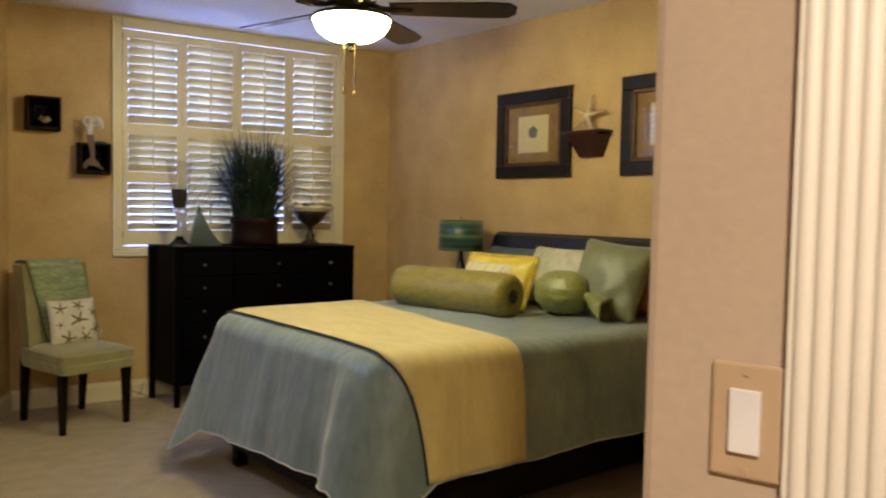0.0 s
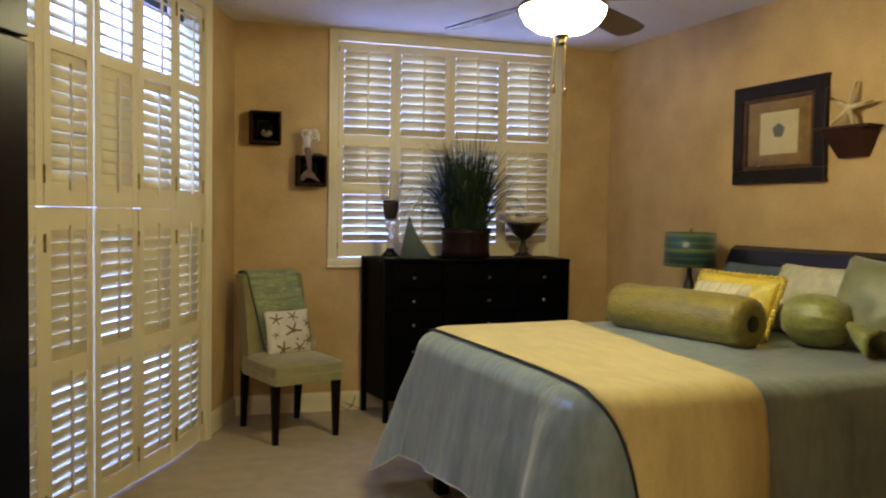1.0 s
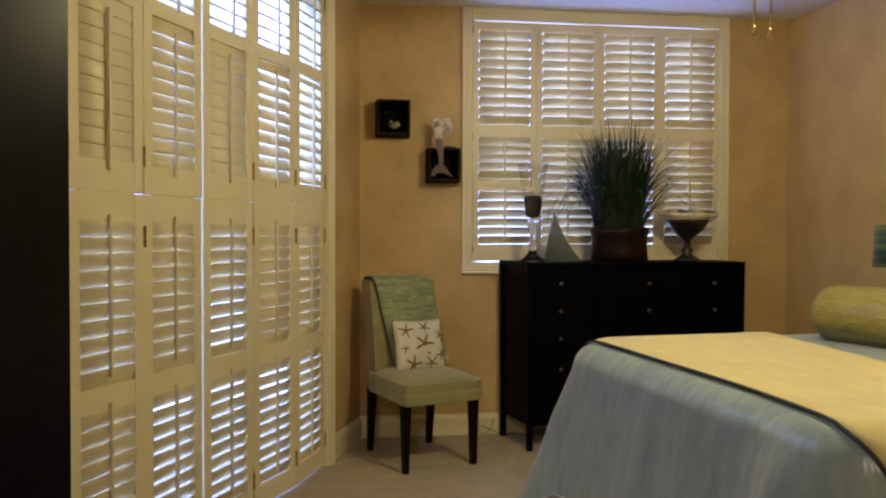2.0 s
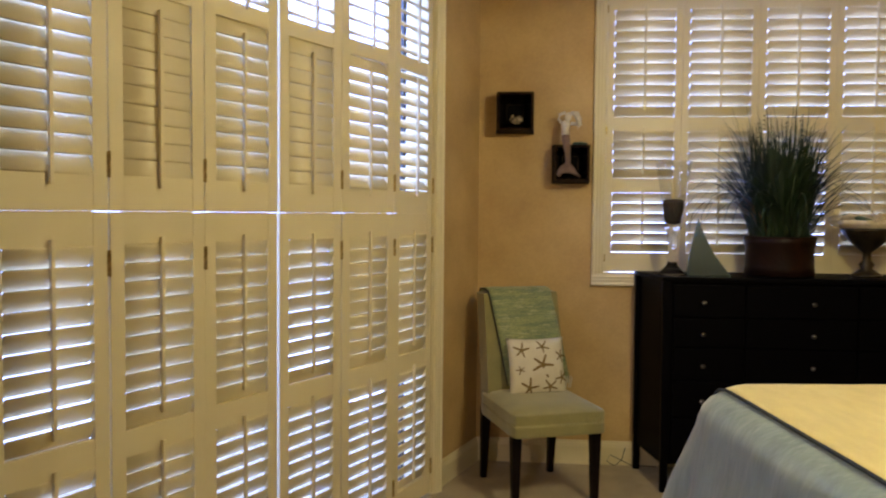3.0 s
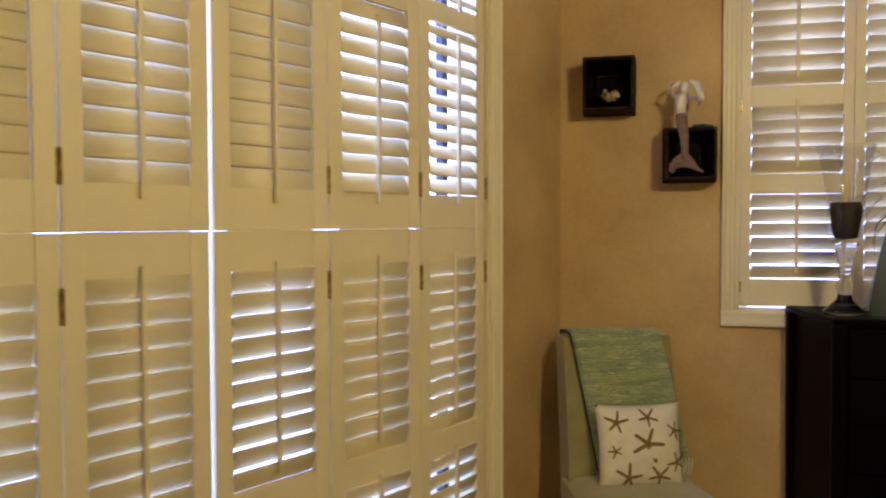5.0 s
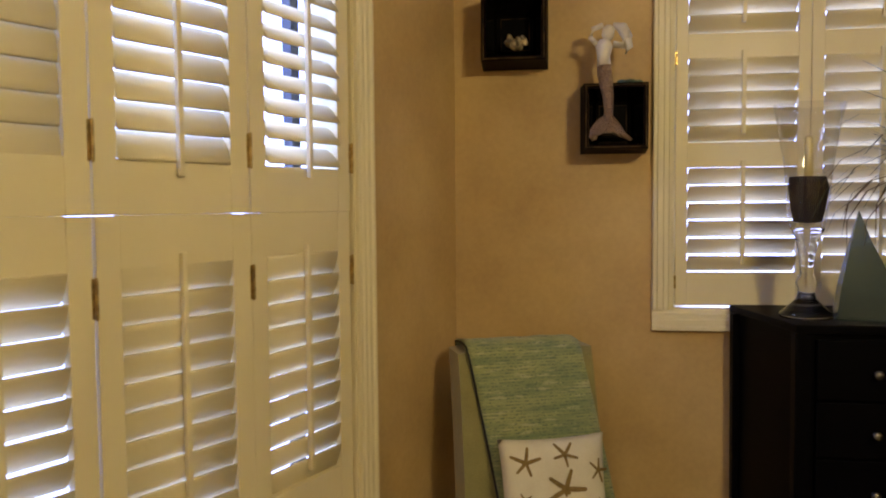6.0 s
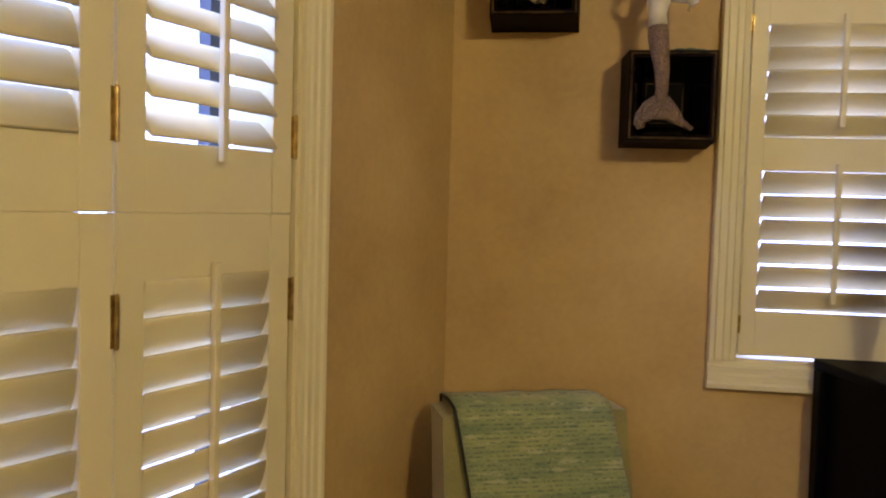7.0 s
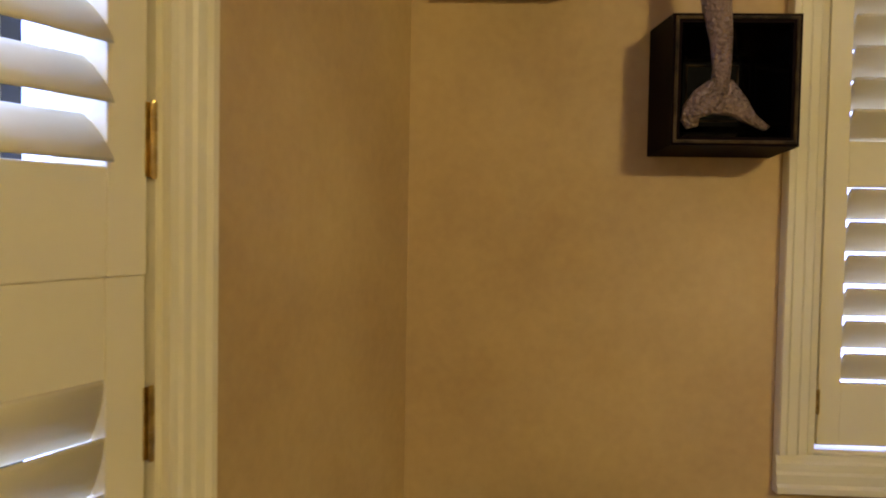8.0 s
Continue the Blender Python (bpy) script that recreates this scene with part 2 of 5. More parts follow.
LEAF = material("grass_leaf", (0.018, 0.038, 0.014), 0.5, colour2=(0.007, 0.017, 0.008), scale=9, fine=0.3, fine_scale=60)
tail_nt = TAILSKIN.node_tree
tail_pt = tail_nt.nodes.new("ShaderNodeTexVoronoi")
tail_pt.inputs["Scale"].default_value = 150
tail_co = tail_nt.nodes.new("ShaderNodeTexCoord")
tail_nt.links.new(tail_co.outputs["Object"], tail_pt.inputs["Vector"])
tail_bp = tail_nt.nodes.new("ShaderNodeBump")
tail_bp.invert = True
tail_bp.inputs["Strength"].default_value, tail_bp.inputs["Distance"].default_value = 1.0, 0.006
tail_nt.links.new(tail_pt.outputs["Distance"], tail_bp.inputs["Height"])
tail_nt.links.new(tail_bp.outputs[0], tail_nt.nodes["Principled BSDF"].inputs["Normal"])
DRYLEAF = material("dry_brown_leaf", (0.17, 0.105, 0.035), 0.7, colour2=(0.09, 0.055, 0.02), scale=9)
TERRA = material("brown_glazed_pot", (0.018, 0.0065, 0.004), 0.4, spec=0.15, colour2=(0.008, 0.0035, 0.0025), scale=9, fine=0.3, fine_scale=60, bump=0.2)
SOIL = material("potting_soil", (0.03, 0.02, 0.014), 0.95, scale=60, bump=0.8)
CLEAR = thin_glass("clear_glass")
CRYSTAL = glass("crystal_glass")
TEALGLASS = material("sea_glass", (0.11, 0.155, 0.135), 0.2, colour2=(0.065, 0.10, 0.088), scale=7, fine=0.15)
TEALGLASS.node_tree.nodes["Principled BSDF"].inputs["Transmission Weight"].default_value = 0.55
WAX = material("candle_wax", (0.80, 0.68, 0.36), 0.5, scale=10)
MOSSBALL = material("dark_twig_ball", (0.018, 0.008, 0.006), 0.9, colour2=(0.008, 0.004, 0.003), scale=40, bump=1.0)
PEWTER = material("dark_pewter", (0.085, 0.07, 0.05), 0.4, 0.7, colour2=(0.04, 0.03, 0.02), scale=20)
SEAGLASS = material("teal_shells", (0.10, 0.17, 0.14), 0.4, colour2=(0.05, 0.10, 0.09), scale=40)
SWITCH = material("white_rocker_plastic", (0.68, 0.66, 0.66), 0.3, scale=6)
PLATE = material("tan_switch_plate", (0.42, 0.30, 0.19), 0.4, colour2=(0.39, 0.28, 0.175), scale=8)
DOORFRAME = material("dark_door_frame", (0.03, 0.032, 0.036), 0.4, scale=8)
CONCRETE = material("pale_patio", (0.55, 0.54, 0.52), 0.9, colour2=(0.48, 0.47, 0.45), scale=4, fine=0.2)
CORD = material("black_cord", (0.015, 0.015, 0.015), 0.5)
BOWL = glow("lit_alabaster_bowl", (1.0, 0.85, 0.48), BOWL_GLOW)
DAYLIGHT = glow("bright_overcast_distance", (0.31, 0.41, 1.0), DAY_GLOW)
PATIOLIGHT = glow("bright_open_sky", (0.31, 0.43, 1.0), PATIO_GLOW)
SHADE = striped("striped_lampshade", [(0.0, (0.014, 0.05, 0.055)), (0.22, (0.018, 0.065, 0.07)), (0.30, (0.09, 0.14, 0.04)), (0.47, (0.13, 0.19, 0.05)), (0.56, (0.012, 0.045, 0.05)), (0.78, (0.014, 0.05, 0.055)), (0.86, (0.07, 0.12, 0.04)), (1.0, (0.014, 0.05, 0.055))], "Z", 11.2, 0.4, 0.2, 0.01, 0.2)
LACE = striped("ivory_striped_silk", [(0.0, (0.60, 0.55, 0.36)), (0.35, (0.66, 0.61, 0.42)), (0.5, (0.46, 0.40, 0.22)), (0.65, (0.62, 0.57, 0.38)), (1.0, (0.60, 0.55, 0.36))], "X", 16, 0.5)


# ---- building helpers ----
def mesh_from(bm, name, mat, smooth=False, bevel=0.0):
    if bevel:
        bmesh.ops.bevel(bm, geom=bm.edges[:], offset=bevel, segments=2, profile=0.6, affect="EDGES", clamp_overlap=True)
    bmesh.ops.recalc_face_normals(bm, faces=bm.faces[:])
    me = bpy.data.meshes.new(name)
    bm.to_mesh(me)
    bm.free()
    for m in mat if isinstance(mat, (list, tuple)) else [mat]:
        me.materials.append(m)
    if smooth:
        for p in me.polygons:
            p.use_smooth = True
    return me


def part(name, bm, mat, parent, label="", smooth=False, bevel=0.0):
    ob = new(name, mesh_from(bm, name, mat, smooth, bevel))
    ob.parent = parent
    if label:
        ob["label"] = label
    return ob


def shared(name, me, parent, m=None):
    ob = new(name, me)
    ob.parent = parent
    if m is not None:
        ob.matrix_local = m
    return ob


def thing(name, m, label, category, group="", kind=""):
    ob = new(name)
    ob.empty_display_size = 0.05
    ob.matrix_world = m
    return tagged(ob, label, category, group, kind)


def box(bm, x0, x1, y0, y1, z0, z1):
    vs = [bm.verts.new((x, y, z)) for x in (x0, x1) for y in (y0, y1) for z in (z0, z1)]
    for f in ((0, 1, 3, 2), (4, 6, 7, 5), (0, 4, 5, 1), (2, 3, 7, 6), (0, 2, 6, 4), (1, 5, 7, 3)):
        bm.faces.new([vs[k] for k in f])
    return vs


def boxes(*rows):
    bm = bmesh.new()
    for r in rows:
        box(bm, *r)
    return bm


def lathe(profile, steps=28, wobble=None):
    """A turned body from (radius, height) pairs."""
    bm = bmesh.new()
    rings = []
    for r, z in profile:
        ring = []
        for k in range(steps):
            a = 2 * math.pi * k / steps
            rr = r * (1 + (wobble(a, z) if wobble else 0))
            ring.append(bm.verts.new((rr * math.cos(a), rr * math.sin(a), z)))
        rings.append(ring)
    for lo_ring, hi_ring in zip(rings, rings[1:]):
        for k in range(steps):
            j = (k + 1) % steps
            bm.faces.new((lo_ring[k], lo_ring[j], hi_ring[j], hi_ring[k]))
    if profile[0][0] > 1e-4:
        bm.faces.new(rings[0][::-1])
    if profile[-1][0] > 1e-4:
        bm.faces.new(rings[-1])
    return bm


def tube(bm, points, radius, sides=8, radii=None):
    """A round rod along points."""
    rings = []
    pts = [Vector(p) for p in points]
    for k, p in enumerate(pts):
        way = (pts[min(k + 1, len(pts) - 1)] - pts[max(k - 1, 0)]).normalized()
        side = way.cross(Vector((0.31, 0.17, 0.93)))
        if side.length < 1e-3:
            side = way.cross(Vector((1, 0, 0)))
        side.normalize()
        up = way.cross(side)
        r = radii[k] if radii else radius
        rings.append([bm.verts.new(p + r * (math.cos(2 * math.pi * j / sides) * side + math.sin(2 * math.pi * j / sides) * up)) for j in range(sides)])
    for a, b in zip(rings, rings[1:]):
        for j in range(sides):
            i2 = (j + 1) % sides
            bm.faces.new((a[j], a[i2], b[i2], b[j]))
    bm.faces.new(rings[0][::-1])
    bm.faces.new(rings[-1])


def prism(bm, outline, y0, y1):
    """An outline in x and z, given depth along y."""
    front = [bm.verts.new((x, y0, z)) for x, z in outline]
    back = [bm.verts.new((x, y1, z)) for x, z in outline]
    bm.faces.new(front)
    bm.faces.new(back[::-1])
    n = len(outline)
    for k in range(n):
        j = (k + 1) % n
        bm.faces.new((front[k], back[k], back[j], front[j]))


def sweep_strip(rows):
    """A sheet from rows of points."""
    bm = bmesh.new()
    vs = [[bm.verts.new(p) for p in row] for row in rows]
    for a, b in zip(vs, vs[1:]):
        for k in range(len(a) - 1):
            bm.faces.new((a[k], a[k + 1], b[k + 1], b[k]))
    return bm


def cushion(w, h, t, n=18, pinch=0.10, seed=0, crease=0.006):
    """A stuffed cushion w by h, t thick, lying in x and z, with drawn-in sides and creases."""
    bm = bmesh.new()
    grids = []
    for side in (-1, 1):
        g = []
        for i in range(n + 1):
            row = []
            for j in range(n + 1):
                u, v = 2 * i / n - 1, 2 * j / n - 1
                x = u * w / 2 * (1 - pinch * (1 - v * v) ** 1 * abs(u) ** 3 * 0.6)
                z = v * h / 2 * (1 - pinch * (1 - u * u) ** 1 * abs(v) ** 3 * 0.6)
                puff = max(0.0, (1 - abs(u) ** 2.6) * (1 - abs(v) ** 2.6)) ** 0.55
                y = side * (t / 2 * puff)
                y += side * puff * crease * 2 * (noise.noise(Vector((u * 2.6 + seed, v * 2.6, side * 3.0 + seed))))
                row.append((x, y, z + h / 2))
            g.append(row)
        grids.append(g)
    vf = [[bm.verts.new(p) for p in row] for row in grids[0]]
    vb = [[None] * (n + 1) for _ in range(n + 1)]
    for i in range(n + 1):
        for j in range(n + 1):
            edge = i in (0, n) or j in (0, n)
            vb[i][j] = vf[i][j] if edge else bm.verts.new(grids[1][i][j])
    for i in range(n):
        for j in range(n):
            bm.faces.new((vf[i][j], vf[i + 1][j], vf[i + 1][j + 1], vf[i][j + 1]))
            bm.faces.new((vb[i][j], vb[i][j + 1], vb[i + 1][j + 1], vb[i + 1][j]))
    return bm


# ---- the room ----
CEIL_Z = 2.57
SH = pose(1.305, 5.178, 0, 0, 0, 65.0)       # shutter wall: x along it, y outwards
HB = pose(4.2, 5.745, 0, 0, 0, -83.73)       # headboard wall: x along it, y outwards
SW = pose(1.643, 0.574, 0, 0, 0, -69.5)       # entry wall: x along it, y into it
ID = Matrix.Identity(4)


def setting(name, bm, mat, m=ID, label="", category="", bevel=0.0, smooth=False):
    ob = new(name, mesh_from(bm, name, mat, smooth, bevel))
    ob.matrix_world = m
    return tagged(ob, label, category, kind="structure")


setting("floor", boxes((-3.2, 6.2, -2.6, 7.0, -0.12, 0.0)), CARPET, ID, "beige cut-pile carpet over the whole room", "floor")
ce = bmesh.new()
ce_pts = [Vector((-3.2, -2.6, 0)), Vector((6.2, -2.6, 0)), Vector((6.2, 5.9, 0)), Vector((1.36, 5.9, 0)), SH @ Vector((0.010, 0.16, 0)), SH @ Vector((-7.6, 0.16, 0)), Vector((-3.2, -1.9, 0))]
ce_lo = [ce.verts.new(p + Vector((0, 0, CEIL_Z))) for p in ce_pts]
ce_hi = [ce.verts.new(p + Vector((0, 0, CEIL_Z + 0.12))) for p in ce_pts]
ce.faces.new(ce_lo[::-1])
ce.faces.new(ce_hi)
for k in range(7):
    ce.faces.new((ce_lo[k], ce_lo[(k + 1) % 7], ce_hi[(k + 1) % 7], ce_hi[k]))
setting("ceiling", ce, CEIL, ID, "plain off-white painted ceiling", "ceiling")
WX0, WX1, WZ0, WZ1 = 2.165, 3.735, 1.035, 2.50
setting("wall_window", boxes((1.40, WX0, 5.745, 5.90, 0, CEIL_Z), (WX1, 4.40, 5.745, 5.90, 0, CEIL_Z), (WX0, WX1, 5.745, 5.90, 0, WZ0), (WX0, WX1, 5.745, 5.90, WZ1, CEIL_Z)), WALL, ID, "tan faux-finished wall round the shuttered window", "wall")
setting("wall_headboard", boxes((-0.16, 7.6, 0.0, 0.15, 0, CEIL_Z)), WALL, HB, "tan faux-finished wall behind the bed", "wall")
SX0, SX1, SZ1 = -2.53, 0.010, 2.50
setting("wall_shutters", boxes((-7.6, SX0, 0.0, 0.16, 0, CEIL_Z), (SX0, SX1, 0.0, 0.16, SZ1, CEIL_Z)), WALL, SH, "tan faux-finished wall with a wide shuttered door opening", "wall")
cw = bmesh.new()
p0, p1 = SH @ Vector((SX1, 0.012, 0)), Vector((1.497, 5.745, 0))
q0, q1 = SH @ Vector((SX1, 0.16, 0)), Vector((1.36, 5.90, 0))
lo_v = [cw.verts.new(p) for p in (p0, p1, q1, q0)]
hi_v = [cw.verts.new(p + Vector((0, 0, CEIL_Z))) for p in (p0, p1, q1, q0)]
cw.faces.new(lo_v[::-1])
cw.faces.new(hi_v)
for k in range(4):
    cw.faces.new((lo_v[k], lo_v[(k + 1) % 4], hi_v[(k + 1) % 4], hi_v[k]))
setting("wall_corner", cw, WALL, ID, "narrow tan wall between shutters and corner", "wall")
setting("wall_back", boxes((-3.2, 6.2, -2.5, -2.35, 0, CEIL_Z)), ENTRY, ID, "plain wall of the entry passage", "wall")
setting("wall_entry", boxes((0.0, 0.40, 0.0, 0.13, 0, CEIL_Z)), ENTRY, SW, "pinkish beige entry wall with a light switch", "wall", bevel=0.010)


def baseboard(name, x0, x1, m):
    bm = bmesh.new()
    outline = [(0.0, 0.0), (-0.016, 0.0), (-0.016, 0.095), (-0.011, 0.112), (-0.006, 0.118), (-0.004, 0.128), (0.0, 0.128)]
    a = [bm.verts.new((x0, y, z)) for y, z in outline]
    b = [bm.verts.new((x1, y, z)) for y, z in outline]
    bm.faces.new(a)
    bm.faces.new(b[::-1])
    for k in range(len(outline)):
        j = (k + 1) % len(outline)
        bm.faces.new((a[k], b[k], b[j], a[j]))
    return setting(name, bm, CASING, m, "cream painted moulded baseboard", "baseboard")


baseboard("baseboard_window", 1.497, 4.2, pose(0, 5.745, 0))
baseboard("baseboard_headboard", 0.02, 7.5, HB)
cdir = p1 - p0
baseboard("baseboard_corner", 0.09, cdir.length, pose(p0.x, p0.y, 0, 0, 0, math.degrees(math.atan2(cdir.y, cdir.x))))
baseboard("baseboard_shutters", -7.5, SX0 - 0.09, SH)


def casing_bar(bm, length, width, m):
    """A moulded casing strip along x, width up z, face towards -y."""
    prof = [(0.0, 0.0), (-0.012, 0.0), (-0.014, 0.16), (-0.018, 0.22), (-0.018, 0.42), (-0.021, 0.5), (-0.021, 0.74), (-0.026, 0.82), (-0.026, 0.97), (-0.022, 1.0), (0.0, 1.0)]
    a = [bm.verts.new(m @ Vector((0, y, z * width))) for y, z in prof]
    b = [bm.verts.new(m @ Vector((length, y, z * width))) for y, z in prof]
    bm.faces.new(a)
    bm.faces.new(b[::-1])
    for k in range(len(prof)):
        j = (k + 1) % len(prof)
        bm.faces.new((a[k], b[k], b[j], a[j]))


def casing_part(name, length, width, m, parent):
    bm = bmesh.new()
    casing_bar(bm, length, width, m)
    return part(name, bm, CASING, parent)


win = thing("window_1", pose(0, 5.745, 0), "wide window with cream moulded casing reaching the ceiling", "window", kind="structure")
CW = 0.06
casing_part("casing_bottom", WX1 - WX0 + 2 * CW, 0.063, Matrix.Translation((WX0 - CW, 0, WZ0)) @ Matrix.Diagonal((1, 1, -1, 1)), win)
casing_part("casing_side", CEIL_Z - WZ0 - 0.003, CW, Matrix.Translation((WX0, 0, CEIL_Z - 0.002)) @ Euler((0, radians(90), 0)).to_matrix().to_4x4() @ Matrix.Diagonal((1, 1, -1, 1)), win)
casing_part("casing_side", CEIL_Z - WZ0 - 0.003, CW, Matrix.Translation((WX1, 0, CEIL_Z - 0.002)) @ Euler((0, radians(90), 0)).to_matrix().to_4x4(), win)
part("casing_top", boxes((WX0 + 0.001, WX1 - 0.001, -0.016, 0.0, WZ1 - 0.004, CEIL_Z - 0.002)), CASING, win)
part("jamb", boxes((WX0, WX0 + 0.006, 0.0, 0.14, WZ0, WZ1)), CASING, win)
part("jamb", boxes((WX1 - 0.006, WX1, 0.0, 0.14, WZ0, WZ1)), CASING, win)
part("window_sill", boxes((WX0, WX1, 0.0, 0.14, WZ0, WZ0 + 0.006)), CASING, win)
for x0, x1 in ((WX0, WX0 + 0.05), (2.92, 2.98), (WX1 - 0.05, WX1)):
    part("sash_stile", boxes((x0, x1, 0.105, 0.14, WZ0, WZ1)), CASING, win)
part("sash_rail", boxes((WX0, WX1, 0.104, 0.139, 1.74, 1.80)), CASING, win)
pane_ob = part("pane", boxes((WX0, WX1, 0.12, 0.124, WZ0, WZ1)), CLEAR, win)
pane_ob.visible_shadow = False

door = thing("door_1", SH, "sliding glass door behind the shutters with dark frame", "glass door", kind="structure")
CD = 0.052
casing_part("casing_side", SZ1 + 0.06, CD, Matrix.Translation((SX1, 0, SZ1 + 0.06)) @ Euler((0, radians(90), 0)).to_matrix().to_4x4(), door)
casing_part("casing_side", SZ1 + 0.06, CD, Matrix.Translation((SX0, 0, SZ1 + 0.06)) @ Euler((0, radians(90), 0)).to_matrix().to_4x4() @ Matrix.Diagonal((1, 1, -1, 1)), door)
casing_part("casing_top", SX1 - SX0, 0.062, Matrix.Translation((SX0, 0, SZ1)), door)
part("jamb", boxes((SX1 - 0.008, SX1, 0.0, 0.155, 0, SZ1)), CASING, door)
# Strip behind the leaf, added to keep daylight out of the jamb gap
part("jamb_stop", boxes((SX1 - 0.024, SX1 - 0.009, 0.031, 0.045, 0.0, SZ1)), CASING, door)
part("jamb", boxes((SX0, SX0 + 0.008, 0.0, 0.155, 0, SZ1)), CASING, door)
for x0, x1 in ((-0.085, -0.055), (-2.50, -2.44)):
    part("door_stile", boxes((x0, x1, 0.12, 0.15, 0.0, SZ1)), DOORFRAME, door)
part("door_rail", boxes((SX0 + 0.01, SX1 - 0.01, 0.121, 0.149, 2.42, 2.49)), DOORFRAME, door)
part("threshold", boxes((SX0 + 0.01, SX1 - 0.01, 0.06, 0.155, 0.0, 0.016)), NICKEL, door)
pane_ob = part("pane", boxes((SX0 + 0.02, SX1 - 0.02, 0.133, 0.137, 0.02, 2.42)), CLEAR, door)
pane_ob.visible_shadow = False

# outside: a pale patio and the bright overcast distance
setting("ground", boxes((-60, 60, -60, 60, -0.30, -0.16)), CONCRETE, ID, "pale patio paving outside the glass", "ground")
setting("backdrop_patio", boxes((-6.0, 1.62, 1.5, 1.52, -0.15, 5.0)), PATIOLIGHT, SH, "bright overcast daylight outside the shuttered door", "backdrop")
setting("backdrop_window", boxes((0.62, 7.0, 7.3, 7.32, -0.15, 5.0)), DAYLIGHT, ID, "bright overcast daylight outside the window", "backdrop")

# area lamp added just outside the door's opening, standing in for open sky
SKYLAMP = bpy.data.lights.new("patio_sky_lamp", "AREA")
SKYLAMP.shape, SKYLAMP.size, SKYLAMP.size_y, SKYLAMP.energy, SKYLAMP.color = "RECTANGLE", 2.6, 0.9, SKY_WATTS, (0.30, 0.43, 1.0)
sky_ob = new("patio_sky_lamp", SKYLAMP)
sky_ob.matrix_world = SH @ pose(-1.2, 0.95, 2.95, -32, 0, 0)

# ---- plantation shutters ----
LOUVERS = {}


def louver_mesh(length, width):
    key = (round(length, 3), width)
    if key not in LOUVERS:
        bm = bmesh.new()
        n = 12
        ends = []
        for x in (-length / 2, length / 2):
            ends.append([bm.verts.new((x, width / 2 * math.cos(2 * math.pi * k / n), width * 0.085 * math.sin(2 * math.pi * k / n))) for k in range(n)])
        for k in range(n):
            j = (k + 1) % n
            bm.faces.new((ends[0][k], ends[0][j], ends[1][j], ends[1][k]))
        bm.faces.new(ends[0][::-1])
        bm.faces.new(ends[1])
        me = mesh_from(bm, "louver", CREAM)
        for p in me.polygons:
            p.use_smooth = len(p.vertices) == 4
        LOUVERS[key] = me
    return LOUVERS[key]


HINGE = boxes((-0.0065, 0.0065, -0.0015, 0.0, -0.036, 0.036))
for k in range(5):
    tube(HINGE, [(0, -0.0045, -0.036 + 0.0145 * k), (0, -0.0045, -0.023 + 0.0145 * k)], 0.0036, 10)
tube(HINGE, [(0, -0.0045, -0.038), (0, -0.0045, 0.038)], 0.0028, 8)
HINGE = mesh_from(HINGE, "hinge", BRASS)


def shutter(m, x0, x1, z0, z1, tiers, pitch, width, label, group, hinges=(), hinge_size=1.0, stile=0.048, slip=0.0, nick=0.0):
    """One framed shutter leaf. tiers: (bottom, top, tilt in degrees; front edge up is positive)."""
    leaf = thing("shutter_panel", m @ Matrix.Translation((x0, slip, z0)), label, "shutter", group)
    w, T = x1 - x0, 0.011
    bm = boxes((0, stile, -T, T, 0, z1 - z0 - nick * 0.8), (w - stile, w, -T, T, 0, z1 - z0 - nick))
    edges = [0.0] + [v - z0 for t in tiers for v in t[:2]] + [z1 - z0]
    for a, b in zip(edges[::2], edges[1::2]):
        box(bm, stile, w - stile, -T + 0.001, T - 0.001, a, b)
    part("shutter_frame", bm, CREAM, leaf, bevel=0.0018)
    for a, b, tilt in tiers:
        a, b = a - z0, b - z0
        n = max(1, round((b - a) / pitch))
        step = (b - a) / n
        me = louver_mesh(w - 2 * stile - 0.004, width)
        for k in range(n):
            wob = tilt + random.uniform(-0.7, 0.7)
            shared("louver", me, leaf, Matrix.Translation((w / 2, 0, a + step * (k + 0.5))) @ Euler((radians(-wob), 0, 0)).to_matrix().to_4x4())
        fy, fz = -width / 2 * math.cos(radians(tilt)), width / 2 * math.sin(radians(tilt))
        rod = bmesh.new()
        box(rod, w / 2 - 0.006, w / 2 + 0.006, min(fy, -0.012) - 0.013, min(fy, -0.012) - 0.001, a + step * 0.5 + fz - 0.028, b - step * 0.5 + fz + 0.02)
        part("tilt_rod", rod, CREAM, leaf, bevel=0.0025)
    for hx, hz in hinges:
        shared("hinge", HINGE, leaf, Matrix.Translation((hx - x0, -T, hz - z0)) @ Matrix.Diagonal((hinge_size, hinge_size, hinge_size, 1)))
    return leaf


# seven tall leaves of two storeys each across the sliding door, hinged in folds that do not lie quite flat;
# each: its two edges (along the wall, depth), then the tilt of each louver bank from the top down
LEAVES = [
    ((-0.357, -0.003), (-0.004, 0.017), (-38, -47, 71, 65), 0.0),
    ((-0.717, 0.009), (-0.361, -0.003), (-32, -65, 75, 65), 0.0),
    ((-1.073, 0.016), (-0.721, 0.009), (-32, -80, 64, 65), 0.0),
    ((-1.428, 0.015), (-1.085, 0.016), (-42, -74, 73, 65), 0.0004),
    ((-1.783, 0.017), (-1.432, 0.015), (-50, -85, 70, 75), 0.0),
    ((-2.143, 0.018), (-1.787, 0.017), (-52, -71, 64, 65), 0.0),
    ((-2.515, 0.018), (-2.147, 0.018), (-52, -74, 64, 64), 0.0),
]
